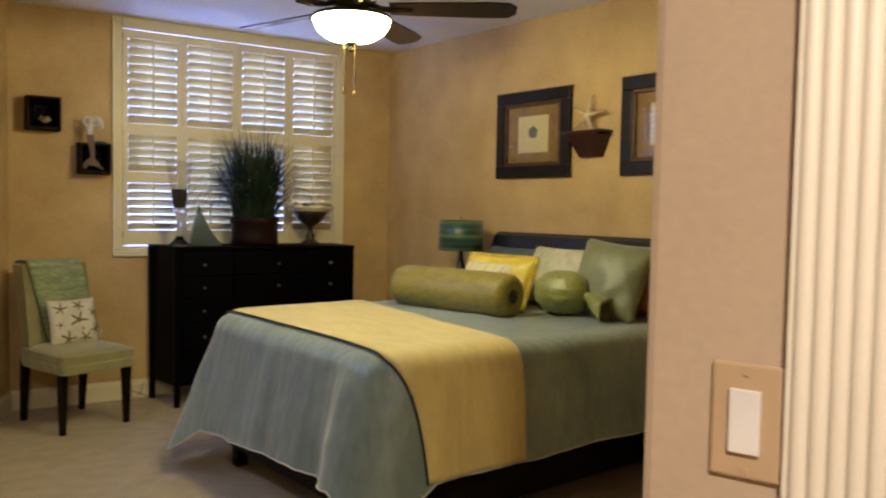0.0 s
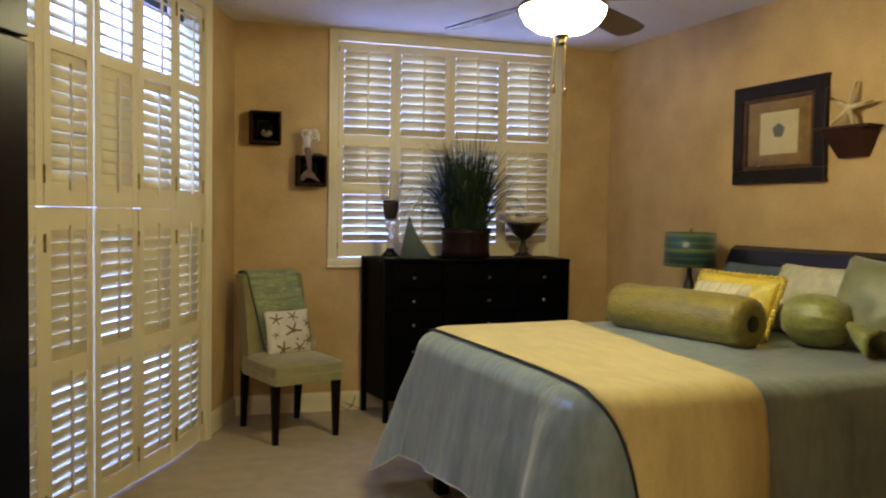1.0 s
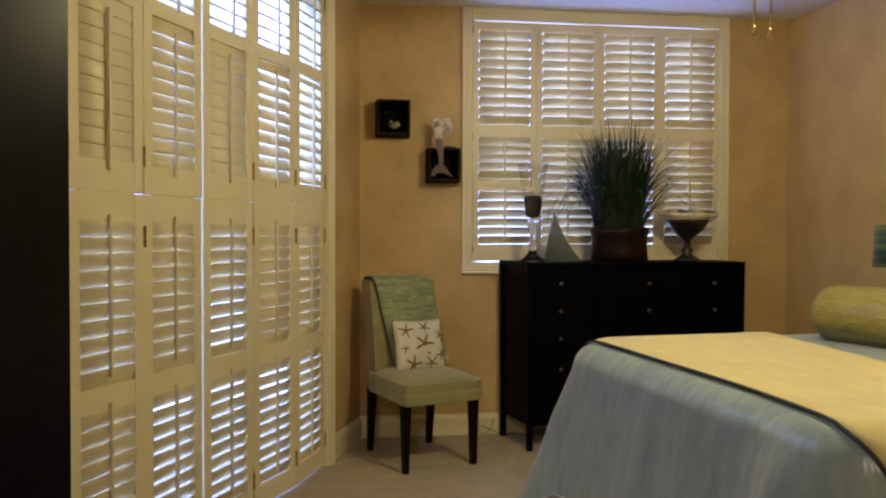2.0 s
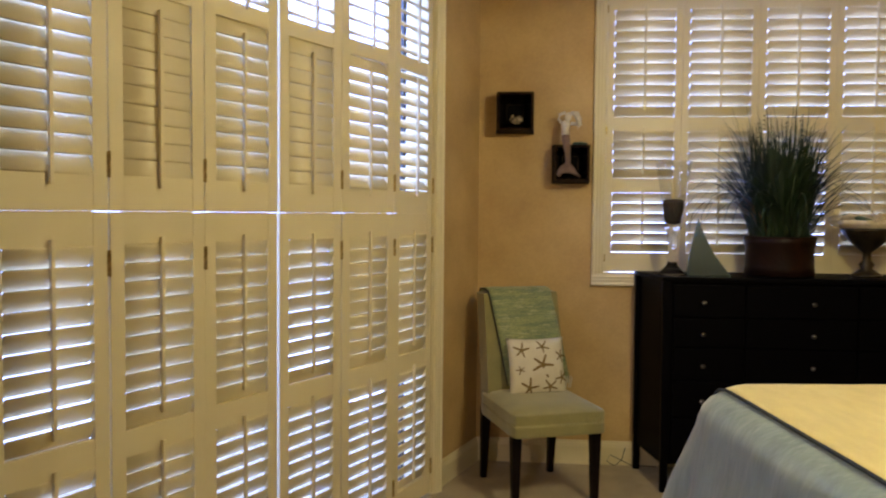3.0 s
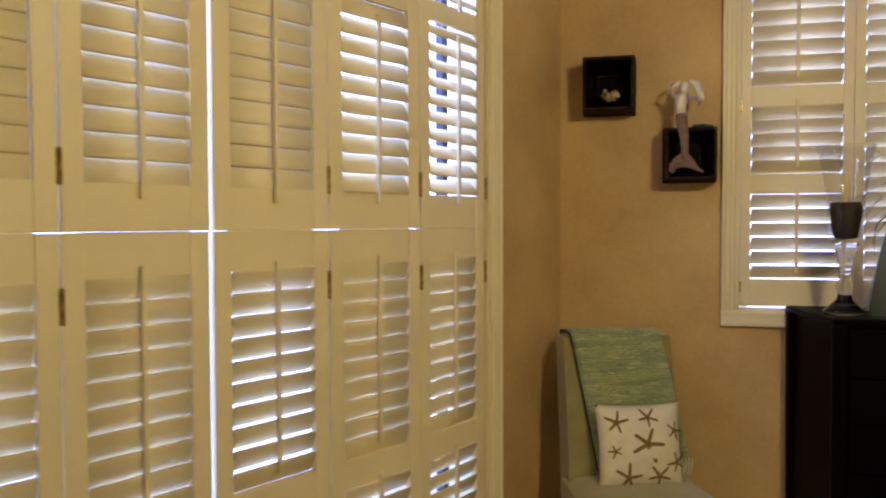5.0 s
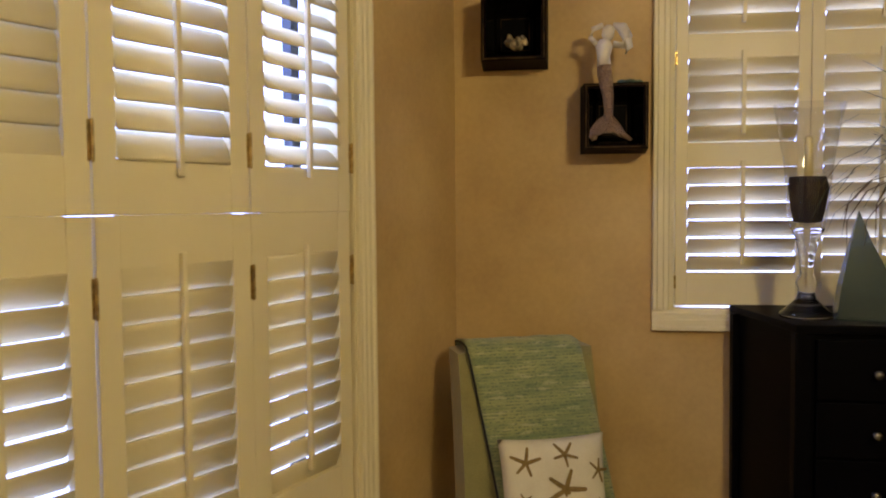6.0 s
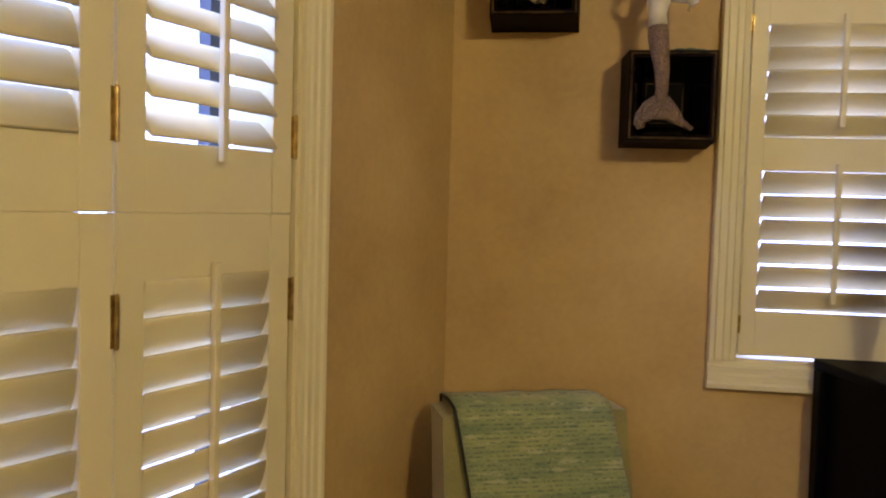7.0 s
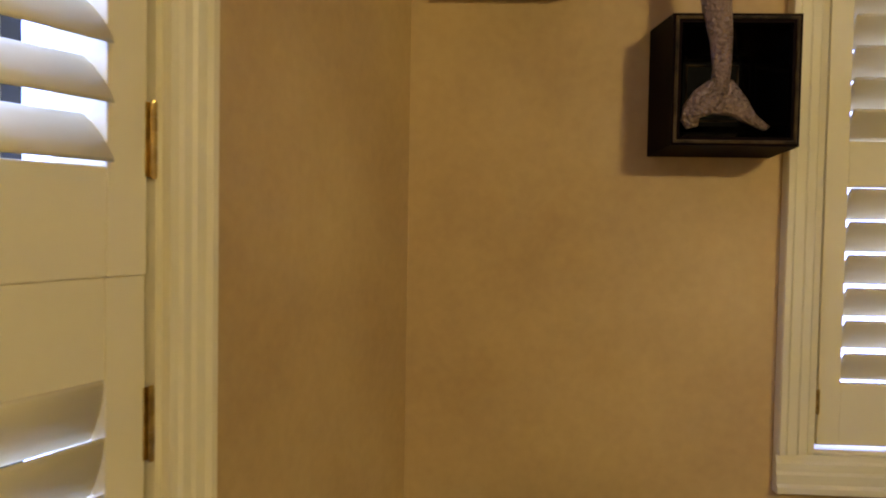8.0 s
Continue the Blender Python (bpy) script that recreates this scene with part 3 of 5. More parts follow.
for k, ((xa, ya), (xb, yb), tilt, low) in enumerate(LEAVES):
    m = SH @ Matrix.Translation((xa, ya, 0)) @ Euler((0, 0, math.atan2(yb - ya, xb - xa))).to_matrix().to_4x4()
    w = math.hypot(xb - xa, yb - ya)
    hx = -0.002 if k == 3 else w + 0.002
    if k == 0:
        hx = w + 0.004
    up_h = [(hx, 1.481), (hx, 2.40)] if k != 3 else []
    lo_h = [(hx, 1.203), (hx, 0.14)] if k != 3 else []
    shutter(m, 0.0, w, 1.3501, 2.485, [(1.452, 1.985, tilt[1]), (2.045, 2.43, tilt[0])], 0.0535, 0.0635, "tall cream louvred shutter leaf, upper half, brass hinges", "door shutters", up_h)
    shutter(m, 0.0, w, 0.010, 1.3499 - low, [(0.10, 0.635, tilt[3]), (0.715, 1.252, tilt[2])], 0.0535, 0.0635, "tall cream louvred shutter leaf, lower half, brass hinges", "door shutters", lo_h, slip=(0.002, -0.002, 0.001, 0.003, -0.001, 0.002, 0.0)[k], nick=(0.0003, 0.0014, 0.0013, 0.0009, 0.0019, 0.0019, 0.0015)[k])

WM = pose(0, 5.745, 0)
for k, x0 in enumerate((2.174, 2.566, 2.958, 3.350)):
    lower = (53, 60, 54, 66)[k]
    tiers = [(1.150, 1.470, lower), (1.545, 1.797, lower)] if k == 0 else [(1.150, 1.797, lower)]
    hz = [(x0 if k == 0 else x0 + 0.386, z) for z in (1.12, 1.80, 2.44)] if k in (0, 3) else []
    shutter(WM, x0, x0 + 0.3905, 1.048, 2.49, tiers + [(1.872, 2.437, 54)], 0.0545, 0.0635, "cream louvred window shutter leaf", "window shutters", hz, hinge_size=0.55, stile=0.036, slip=0.012)

# ---- the light switch ----
sp = thing("light_switch", SW @ Matrix.Translation((0.0954, 0, 1.152)) @ Matrix.Diagonal((0.9, 0.9, 0.9, 1)), "tan switch plate with white rocker switch on the entry wall", "light switch")
part("plate", boxes((-0.033, 0.033, -0.006, 0.0, -0.056, 0.056)), PLATE, sp, bevel=0.003)
rk = bmesh.new()
prism(rk, [(-0.0145, -0.031), (0.0145, -0.031), (0.0145, 0.031), (-0.0145, 0.031)], -0.011, -0.006)
part("rocker", rk, SWITCH, sp, "white plastic rocker", bevel=0.0015)
for zz in (-0.047, 0.047):
    sc_bm = bmesh.new()
    tube(sc_bm, [(0, -0.0075, zz), (0, -0.005, zz)], 0.0032, 10)
    part("screw", sc_bm, PLATE, sp)
dc = thing("door_2", SW, "pale fluted door casing at the entry", "door casing", kind="structure")
for k in range(7):
    fl = bmesh.new()
    x0 = 0.131 + k * 0.0146
    tube(fl, [(x0 + 0.0073, -0.0055, 0.0), (x0 + 0.0073, -0.0055, CEIL_Z - 0.01)], 0.0078, 10)
    part("casing_flute", fl, ENTRYTRIM, dc, smooth=True)
part("casing_back", boxes((0.128, 0.236, -0.010, -0.0005, 0.0, CEIL_Z - 0.01)), ENTRYTRIM, dc)

# Unseen fixture, form assumed: added for entry wall light the fan can't give
hall = thing("recessed_light", pose(0.75, -0.75, CEIL_Z), "unseen entry downlight, assumed from the brightness of the entry wall", "ceiling light")
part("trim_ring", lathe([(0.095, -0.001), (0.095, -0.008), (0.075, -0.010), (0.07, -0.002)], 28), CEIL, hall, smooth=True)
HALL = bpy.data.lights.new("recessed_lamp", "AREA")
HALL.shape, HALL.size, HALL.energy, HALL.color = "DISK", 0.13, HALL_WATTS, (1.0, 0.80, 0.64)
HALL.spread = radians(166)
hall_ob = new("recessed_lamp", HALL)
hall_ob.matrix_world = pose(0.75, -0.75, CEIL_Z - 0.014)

# ---- armoire ----
arm = thing("armoire", SH @ Matrix.Translation((-2.72, -0.862, 0)), "tall espresso-stained armoire with a small metal pull", "armoire")
part("body", boxes((-1.10, 0.0, 0.022, 0.52, 0.06, 1.93)), LACQUER, arm, bevel=0.004)
part("top", boxes((-1.115, 0.012, 0.0, 0.53, 1.93, 1.96)), LACQUER, arm, bevel=0.005)
part("fascia", boxes((-1.095, -0.003, 0.0, 0.021, 1.720, 1.927)), LACQUER, arm, bevel=0.003)
part("plinth", boxes((-1.08, -0.02, 0.05, 0.50, 0.0, 0.06)), ESPRESSO, arm)
for x0, x1, hx in ((-1.095, -0.552, -0.59), (-0.548, -0.005, -0.51)):
    dr = part("door", boxes((x0, x1, 0.0, 0.021, 0.07, 1.712)), LACQUER, arm, bevel=0.003)
    pl = bmesh.new()
    tube(pl, [(hx, 0.0, 0.99), (hx, -0.028, 0.995), (hx, -0.028, 1.115), (hx, 0.0, 1.12)], 0.006, 8)
    part("pull", pl, NICKEL, dr, "brushed metal pull", smooth=True)

# ---- ceiling fan ----
fan = thing("ceiling_fan", pose(2.68, 3.33, CEIL_Z), "dark wood ceiling fan with a lit glass bowl", "ceiling fan")
part("canopy", lathe([(0.075, -0.001), (0.075, -0.02), (0.05, -0.06), (0.018, -0.075)], 28), BRONZE, fan, smooth=True)
part("downrod", lathe([(0.013, -0.07), (0.013, -0.20)], 12), BRONZE, fan, smooth=True)
part("motor_housing", lathe([(0.02, -0.19), (0.07, -0.20), (0.115, -0.235), (0.12, -0.29), (0.10, -0.33), (0.075, -0.345), (0.085, -0.36), (0.115, -0.375), (0.12, -0.395), (0.0, -0.396)], 32), BRONZE, fan, smooth=True)
bladem = bmesh.new()
outline = [(0.17, -0.052), (0.30, -0.062), (0.60, -0.072), (0.70, -0.068), (0.735, -0.03), (0.735, 0.03), (0.70, 0.068), (0.60, 0.072), (0.30, 0.062), (0.17, 0.052)]
lo_v = [bladem.verts.new((x, y, -0.004)) for x, y in outline]
hi_v = [bladem.verts.new((x, y, 0.004)) for x, y in outline]
bladem.faces.new(lo_v[::-1])
bladem.faces.new(hi_v)
for k in range(len(outline)):
    j = (k + 1) % len(outline)
    bladem.faces.new((lo_v[k], lo_v[j], hi_v[j], hi_v[k]))
BLADE = mesh_from(bladem, "blade", MAHOGANY)
iron = bmesh.new()
tube(iron, [(0.08, 0, 0.02), (0.13, 0, 0.0), (0.2, 0, -0.007), (0.27, 0, -0.007)], 0.012, 8, [0.014, 0.012, 0.016, 0.010])
IRON = mesh_from(iron, "blade_iron", BRONZE, True)
for k in range(5):
    turn = Euler((0, 0, radians(38 + 72 * k))).to_matrix().to_4x4()
    bl = shared("blade", BLADE, fan, Matrix.Translation((0, 0, -0.350)) @ turn @ Euler((radians(-12), 0, 0)).to_matrix().to_4x4())
    shared("blade_iron", IRON, bl)
part("bowl", lathe([(0.168, -0.392), (0.172, -0.402), (0.166, -0.425), (0.145, -0.458), (0.105, -0.485), (0.055, -0.499), (0.018, -0.503)], 36), BOWL, fan, "lit frosted alabaster glass bowl", smooth=True).visible_shadow = False
BULB = bpy.data.lights.new("fan_bulb", "POINT")
BULB.energy, BULB.shadow_soft_size, BULB.color = FAN_WATTS, 0.035, (1.0, 0.83, 0.44)
bulb_ob = new("fan_bulb", BULB)
bulb_ob.matrix_world = pose(2.68, 3.33, CEIL_Z - 0.425)
# Unseen bowl-holder pan over the bulb, added to block its upward light
part("fitter_pan", lathe([(0.0, -0.384), (0.168, -0.384), (0.170, -0.388), (0.0, -0.3885)], 36), BRONZE, fan, smooth=True)
part("bowl_rim", lathe([(0.172, -0.384), (0.180, -0.390), (0.178, -0.400), (0.172, -0.401)], 36), BRONZE, fan, smooth=True)
part("finial", lathe([(0.028, -0.500), (0.030, -0.507), (0.016, -0.515), (0.010, -0.522), (0.017, -0.531), (0.012, -0.542), (0.0, -0.546)], 18), BRONZE, fan, smooth=True)
for dx, dy, ln in ((-0.030, 0.012, 0.17), (0.008, -0.016, 0.185)):
    ch = bmesh.new()
    tube(ch, [(dx, dy, -0.49), (dx, dy, -0.54 - ln)], 0.0042, 6)
    c_ob = part("pull_chain", ch, BRASS, fan, "thin brass pull chain")
    pb = lathe([(0.0, -0.022), (0.008, -0.02), (0.010, -0.008), (0.006, 0.0), (0.008, 0.008), (0.0, 0.012)], 12)
    bmesh.ops.translate(pb, vec=(dx, dy, -0.545 - ln), verts=pb.verts[:])
    part("chain_knob", pb, BRASS, c_ob, smooth=True)

# ---- pictures, wall pocket ----
def picture(A, seed):
    w, h = 0.655, 0.555
    pic = thing("framed_picture", HB @ Matrix.Translation((A, 0, 1.826)), "dark framed seashell print with tan mat above the bed", "framed picture", "pictures over the bed")
    f = 0.075
    for nm, r in (("frame_rail", (-w / 2, w / 2, h / 2 - f, h / 2)), ("frame_rail", (-w / 2, w / 2, -h / 2, -h / 2 + f)), ("frame_stile", (-w / 2, -w / 2 + f, -h / 2 + f, h / 2 - f)), ("frame_stile", (w / 2 - f, w / 2, -h / 2 + f, h / 2 - f))):
        part(nm, boxes((r[0], r[1], -0.035, -0.001, r[2], r[3])), FRAMEWOOD, pic, bevel=0.006)
    g = 0.022
    li = boxes((-w / 2 + f, w / 2 - f, -0.028, -0.002, h / 2 - f - g, h / 2 - f), (-w / 2 + f, w / 2 - f, -0.028, -0.002, -h / 2 + f, -h / 2 + f + g), (-w / 2 + f, -w / 2 + f + g, -0.028, -0.002, -h / 2 + f + g, h / 2 - f - g), (w / 2 - f - g, w / 2 - f, -0.028, -0.002, -h / 2 + f + g, h / 2 - f - g))
    part("frame_lip", li, FRAMELIP, pic, bevel=0.003)
    oe = 0.012
    for za, zb in ((h / 2 - oe, h / 2 + 0.004), (-h / 2 - 0.004, -h / 2 + oe)):
        part("outer_edge", boxes((-w / 2 - 0.003, w / 2 + 0.003, -0.026, -0.0005, za, zb)), FRAMELIP, pic)
    part("mat", boxes((-w / 2 + f + g, w / 2 - f - g, -0.010, -0.002, -h / 2 + f + g, h / 2 - f - g)), LINER, pic)
    part("print", boxes((-0.135, 0.135, -0.014, -0.010, -0.118, 0.118)), PAPER, pic)
    sh = bmesh.new()
    pts = []
    for k in range(22):
        a = 2 * math.pi * k / 22
        r = 0.040 * (1 + 0.10 * math.sin(5 * a + seed))
        pts.append((r * math.cos(a), r * math.sin(a) * 0.95 + 0.012))
    prism(sh, pts, -0.0155, -0.014)
    part("shell_motif", sh, INK, pic)
    gl = part("glazing", boxes((-w / 2 + f + g, w / 2 - f - g, -0.021, -0.018, -h / 2 + f + g, h / 2 - f - g)), CLEAR, pic)
    gl.visible_shadow = False
    return pic


picture(1.640, 0.0)
picture(2.690, 1.3)

pocket = thing("wall_pocket", HB @ Matrix.Translation((2.128, 0, 1.66)), "dark burgundy tapered wall pocket holding a starfish", "wall pocket")
wp = bmesh.new()
front = [(-0.088, 0.0), (-0.112, 0.05), (-0.142, 0.125), (-0.142, 0.14), (0.142, 0.14), (0.142, 0.125), (0.112, 0.05), (0.088, 0.0)]
back_v = [wp.verts.new((x, -0.002, z)) for x, z in front]
fr_v = [wp.verts.new((x * 0.86, -0.03 - 0.075 * (z / 0.14), z)) for x, z in front]
wp.faces.new(back_v[::-1])
wp.faces.new(fr_v)
for k in range(8):
    j = (k + 1) % 8
    wp.faces.new((back_v[k], back_v[j], fr_v[j], fr_v[k]))
part("pocket_body", wp, BURGUNDY, pocket, bevel=0.003)
part("pocket_rim", boxes((-0.156, 0.156, -0.115, -0.001, 0.139, 0.153)), BURGUNDY, pocket, bevel=0.004)


def starfish_mesh(r, thick, arm=0.17):
    bm = bmesh.new()
    top = bm.verts.new((0, -thick, 0))
    bot = bm.verts.new((0, thick, 0))
    ring = []
    for k in range(5):
        a = 2 * math.pi * k / 5
        for da, rr in ((-0.62, 0.20), (-0.14, 0.56), (-0.045, 0.96), (0.0, 1.0), (0.045, 0.96), (0.14, 0.56)):
            ring.append(bm.verts.new((r * rr * math.sin(a + da), 0, r * rr * math.cos(a + da))))
    n = len(ring)
    for k in range(n):
        bm.faces.new((ring[k], ring[(k + 1) % n], top))
        bm.faces.new((ring[(k + 1) % n], ring[k], bot))
    return bm


star = thing("starfish", HB @ Matrix.Translation((2.128, -0.055, 1.905)) @ Euler((radians(-10), radians(10), 0)).to_matrix().to_4x4(), "pale dried starfish standing in the wall pocket", "starfish")
part("starfish_body", starfish_mesh(0.135, 0.018), STARFISH, star, smooth=True)

# ---- shadow boxes ----
def shadow_box(x, z, w, h, depth):
    """A deep box with drawn-in front, a paler mottled lip, polished sloping inner sides and a stepped back."""
    b = thing("shadow_box", pose(x, 5.745, z), "square black-brown wooden shadow box hung on the wall", "shadow box", "wall boxes")
    g, t = 0.006, 0.013

    def ring(bm, a, c):
        """Four faces joining two rectangles (half width, half height, y)."""
        vs = [[bm.verts.new((sx * r[0], r[2], sz * r[1])) for sx, sz in ((-1, -1), (1, -1), (1, 1), (-1, 1))] for r in (a, c)]
        for k in range(4):
            j = (k + 1) % 4
            bm.faces.new((vs[0][k], vs[0][j], vs[1][j], vs[1][k]))

    W, H = w / 2, h / 2
    shell_bm = bmesh.new()
    loops = [(W + g, H + g, -0.001), (W, H, -depth), (W - t, H - t, -depth), (W - t, H - t, -depth + 0.012), (W - t, H - t, -0.008)]
    for p, q in zip(loops, loops[1:]):
        ring(shell_bm, p, q)
    bmesh.ops.remove_doubles(shell_bm, verts=shell_bm.verts[:], dist=1e-5)
    part("box_shell", shell_bm, BOXWOOD, b)
    lip = bmesh.new()
    for p, q in zip([(W - 0.0035, H - 0.0035, -depth - 0.0005), (W - 0.0045, H - 0.0045, -depth - 0.0025), (W - 0.0075, H - 0.0075, -depth - 0.0025), (W - 0.0085, H - 0.0085, -depth - 0.0005)], [(W - 0.0045, H - 0.0045, -depth - 0.0025), (W - 0.0075, H - 0.0075, -depth - 0.0025), (W - 0.0085, H - 0.0085, -depth - 0.0005), (W - 0.0035, H - 0.0035, -depth - 0.0005)]):
        ring(lip, p, q)
    bmesh.ops.remove_doubles(lip, verts=lip.verts[:], dist=1e-5)
    part("front_lip", lip, BOXLIP, b, "mottled golden-brown lip")
    slope = bmesh.new()
    for p, q in zip([(W - t - 0.001, H - t - 0.001, -depth + 0.010), (W - 0.036, H - 0.036, -0.030), (W - 0.040, H - 0.040, -0.034)], [(W - 0.036, H - 0.036, -0.030), (W - 0.040, H - 0.040, -0.034), (W - 0.046, H - 0.046, -0.012)]):
        ring(slope, p, q)
    bmesh.ops.remove_doubles(slope, verts=slope.verts[:], dist=1e-5)
    part("inner_slope", slope, BOXGLOSS, b, "polished black inner side")
    part("back_panel", boxes((-W + 0.02, W - 0.02, -0.011, -0.002, -H + 0.02, H - 0.02)), ESPRESSO, b)
    bead = bmesh.new()
    for p, q in zip([(W - 0.050, H - 0.050, -0.0115), (W - 0.051, H - 0.051, -0.0135), (W - 0.053, H - 0.053, -0.0115)], [(W - 0.051, H - 0.051, -0.0135), (W - 0.053, H - 0.053, -0.0115), (W - 0.050, H - 0.050, -0.0115)]):
        ring(bead, p, q)
    bmesh.ops.remove_doubles(bead, verts=bead.verts[:], dist=1e-5)
    part("bead", bead, BOXLIP, b)
    return b


shadow_box(1.688, 1.8855, 0.190, 0.200, 0.145)
shadow_box(1.985, 1.617, 0.184, 0.191, 0.140)
shell = thing("seashell", pose(1.694, 5.655, 1.842, 0, 8, 20), "small brown and cream barnacle shell inside the upper wall box", "seashell")
for k, (dx, dz, r) in enumerate(((-0.020, 0.004, 0.013), (-0.006, -0.002, 0.015), (0.010, 0.000, 0.013), (0.022, 0.010, 0.011), (-0.024, 0.018, 0.008), (0.004, 0.014, 0.009), (0.018, 0.024, 0.007))):
    bm = lathe([(r * 0.95, -r), (r, -r * 0.4), (r * 0.75, r * 0.5), (r * 0.45, r), (r * 0.3, r * 0.7), (0.0, r * 0.2)], 14, lambda a, z, k=k: 0.10 * math.sin(6 * a + k))
    bmesh.ops.rotate(bm, verts=bm.verts[:], matrix=Euler((0.9 - 0.25 * k, 0.5 - 0.2 * k, 0.0)).to_matrix())
    bmesh.ops.translate(bm, vec=(dx, -0.008 * (k % 2), dz), verts=bm.verts[:])
    part("shell_cup", bm, BARNACLE, shell, smooth=True)
rest = thing("shell_cluster", pose(2.035, 5.70, 1.7185), "dark green shells lying on top of the lower wall box", "shells")
for k, (dx, dy, r) in enumerate(((-0.025, 0, 0.014), (0.0, 0.008, 0.016), (0.022, -0.004, 0.012), (0.005, -0.02, 0.010))):
    bm = bmesh.new()
    bmesh.ops.create_icosphere(bm, subdivisions=2, radius=r)
    bmesh.ops.scale(bm, vec=(1.25, 1, 0.6), verts=bm.verts[:])
    bmesh.ops.translate(bm, vec=(dx, dy, r * 0.6), verts=bm.verts[:])
    part("shell_piece", bm, SEAGLASS, rest, smooth=True)

# the figurine: one plain carved body with a fish tail, hung before the lower box
fig = bmesh.new()
tube(fig, [(0.0, 0, 0.03), (0.004, 0, 0.07), (0.002, 0, 0.12), (-0.006, 0, 0.17), (-0.010, 0, 0.20), (-0.012, 0, 0.225)], 0.02, 14, [0.016, 0.0155, 0.019, 0.024, 0.026, 0.024])
tube(fig, [(-0.012, 0, 0.222), (-0.014, 0, 0.255), (-0.012, 0, 0.290), (-0.008, 0, 0.310)], 0.02, 14, [0.024, 0.022, 0.030, 0.018])
tube(fig, [(-0.004, 0.0, 0.305), (0.0, 0.004, 0.325), (0.004, 0.006, 0.35), (0.004, 0.006, 0.362)], 0.02, 12, [0.010, 0.021, 0.020, 0.008])
tube(fig, [(-0.036, 0, 0.296), (-0.058, -0.004, 0.320), (-0.050, 0.0, 0.348), (-0.016, 0.004, 0.362)], 0.009, 10)
tube(fig, [(0.018, 0, 0.296), (0.052, -0.002, 0.290), (0.066, 0.0, 0.320), (0.050, 0.004, 0.352), (0.018, 0.006, 0.362)], 0.010, 10, [0.011, 0.013, 0.018, 0.018, 0.010])
tube(fig, [(0.040, 0.006, 0.35), (0.062, 0.006, 0.325), (0.072, 0.004, 0.285), (0.060, 0.0, 0.262)], 0.012, 10, [0.012, 0.017, 0.013, 0.004])
fin = [(-0.018, 0.052), (-0.040, 0.036), (-0.058, 0.010), (-0.062, -0.016), (-0.052, -0.030), (-0.036, -0.026), (-0.034, -0.012), (-0.010, -0.004), (0.018, -0.006), (0.050, -0.020), (0.078, -0.032), (0.084, -0.026), (0.060, -0.006), (0.044, 0.022), (0.020, 0.052)]
prism(fig, fin, -0.010, 0.006)
me = mesh_from(fig, "figurine", [PORCELAIN, TAILSKIN], True)
for p in me.polygons:
    p.material_index = 1 if p.center.z < 0.222 else 0
statue = new("figurine", me)
statue.matrix_world = pose(1.960, 5.604, 1.571) @ Matrix.Diagonal((0.85, 0.9, 0.85, 1))
tagged(statue, "white and speckled brown carved sea-figure ornament with fish tail", "figurine")

# ---- the chair, throw and cushion ----
CH = pose(1.817, 5.287, 0, 0, 0, 20.0)
chair = thing("side_chair", CH, "sage velvet upholstered side chair with dark tapered legs", "chair")
for lx, ly in ((-0.205, -0.235), (0.188, -0.235), (-0.195, 0.235), (0.172, 0.235)):
    bm = bmesh.new()
    splay = 0.02 if ly > 0 else 0.0
    top_v = [bm.verts.new((lx + a * 0.024, ly - splay * 0.6 + b * 0.024, 0.375)) for a, b in ((-1, -1), (1, -1), (1, 1), (-1, 1))]
    bot_v = [bm.verts.new((lx + a * 0.015, ly + splay + b * 0.015, 0.0)) for a, b in ((-1, -1), (1, -1), (1, 1), (-1, 1))]
    bm.faces.new(top_v)
    bm.faces.new(bot_v[::-1])
    for k in range(4):
        bm.faces.new((bot_v[k], bot_v[(k + 1) % 4], top_v[(k + 1) % 4], top_v[k]))
    part("leg", bm, DARKLEG, chair, bevel=0.003)


def puffed(x0, x1, y0, y1, z0, z1, crown, nx=10, ny=10):
    """A padded block with a crowned top and rounded corners."""
    bm = boxes((x0, x1, y0, y1, z0, z1))
    bmesh.ops.subdivide_edges(bm, edges=bm.edges[:], cuts=nx, use_grid_fill=True)
    for v in bm.verts:
        u, w = (2 * (v.co.x - x0) / (x1 - x0) - 1), (2 * (v.co.y - y0) / (y1 - y0) - 1)
        k = (v.co.z - z0) / (z1 - z0)
        if k > 0.5:
            v.co.z += crown * (1 - u ** 4) * (1 - w ** 4) - 0.012 * (max(abs(u), abs(w)) ** 12)
        r = 0.03
        cx, cy = max(abs(u) * (x1 - x0) / 2 - ((x1 - x0) / 2 - r), 0), max(abs(w) * (y1 - y0) / 2 - ((y1 - y0) / 2 - r), 0)
        if cx > 0 and cy > 0:
            d = math.hypot(cx, cy)
            if d > r:
                v.co.x -= math.copysign(cx - cx * r / d, u)
                v.co.y -= math.copysign(cy - cy * r / d, w)
    return bm


part("seat", puffed(-0.236, 0.212, -0.305, 0.20, 0.352, 0.468, 0.018), SAGE, chair, smooth=True)
bk = boxes((-0.222, 0.186, 0.105, 0.225, 0.36, 0.955))
bmesh.ops.subdivide_edges(bk, edges=bk.edges[:], cuts=9, use_grid_fill=True)
for v in bk.verts:
    k = (v.co.z - 0.36) / 0.595
    v.co.y += 0.115 * k ** 1.4
    v.co.x *= 1 - 0.03 * k
    if k > 0.97:
        v.co.z -= 0.012 * abs(v.co.x / 0.225) ** 6
part("backrest", bk, SAGE, chair, smooth=False, bevel=0.0)
chair.children[-1].modifiers.new("round", "BEVEL").width = 0.012

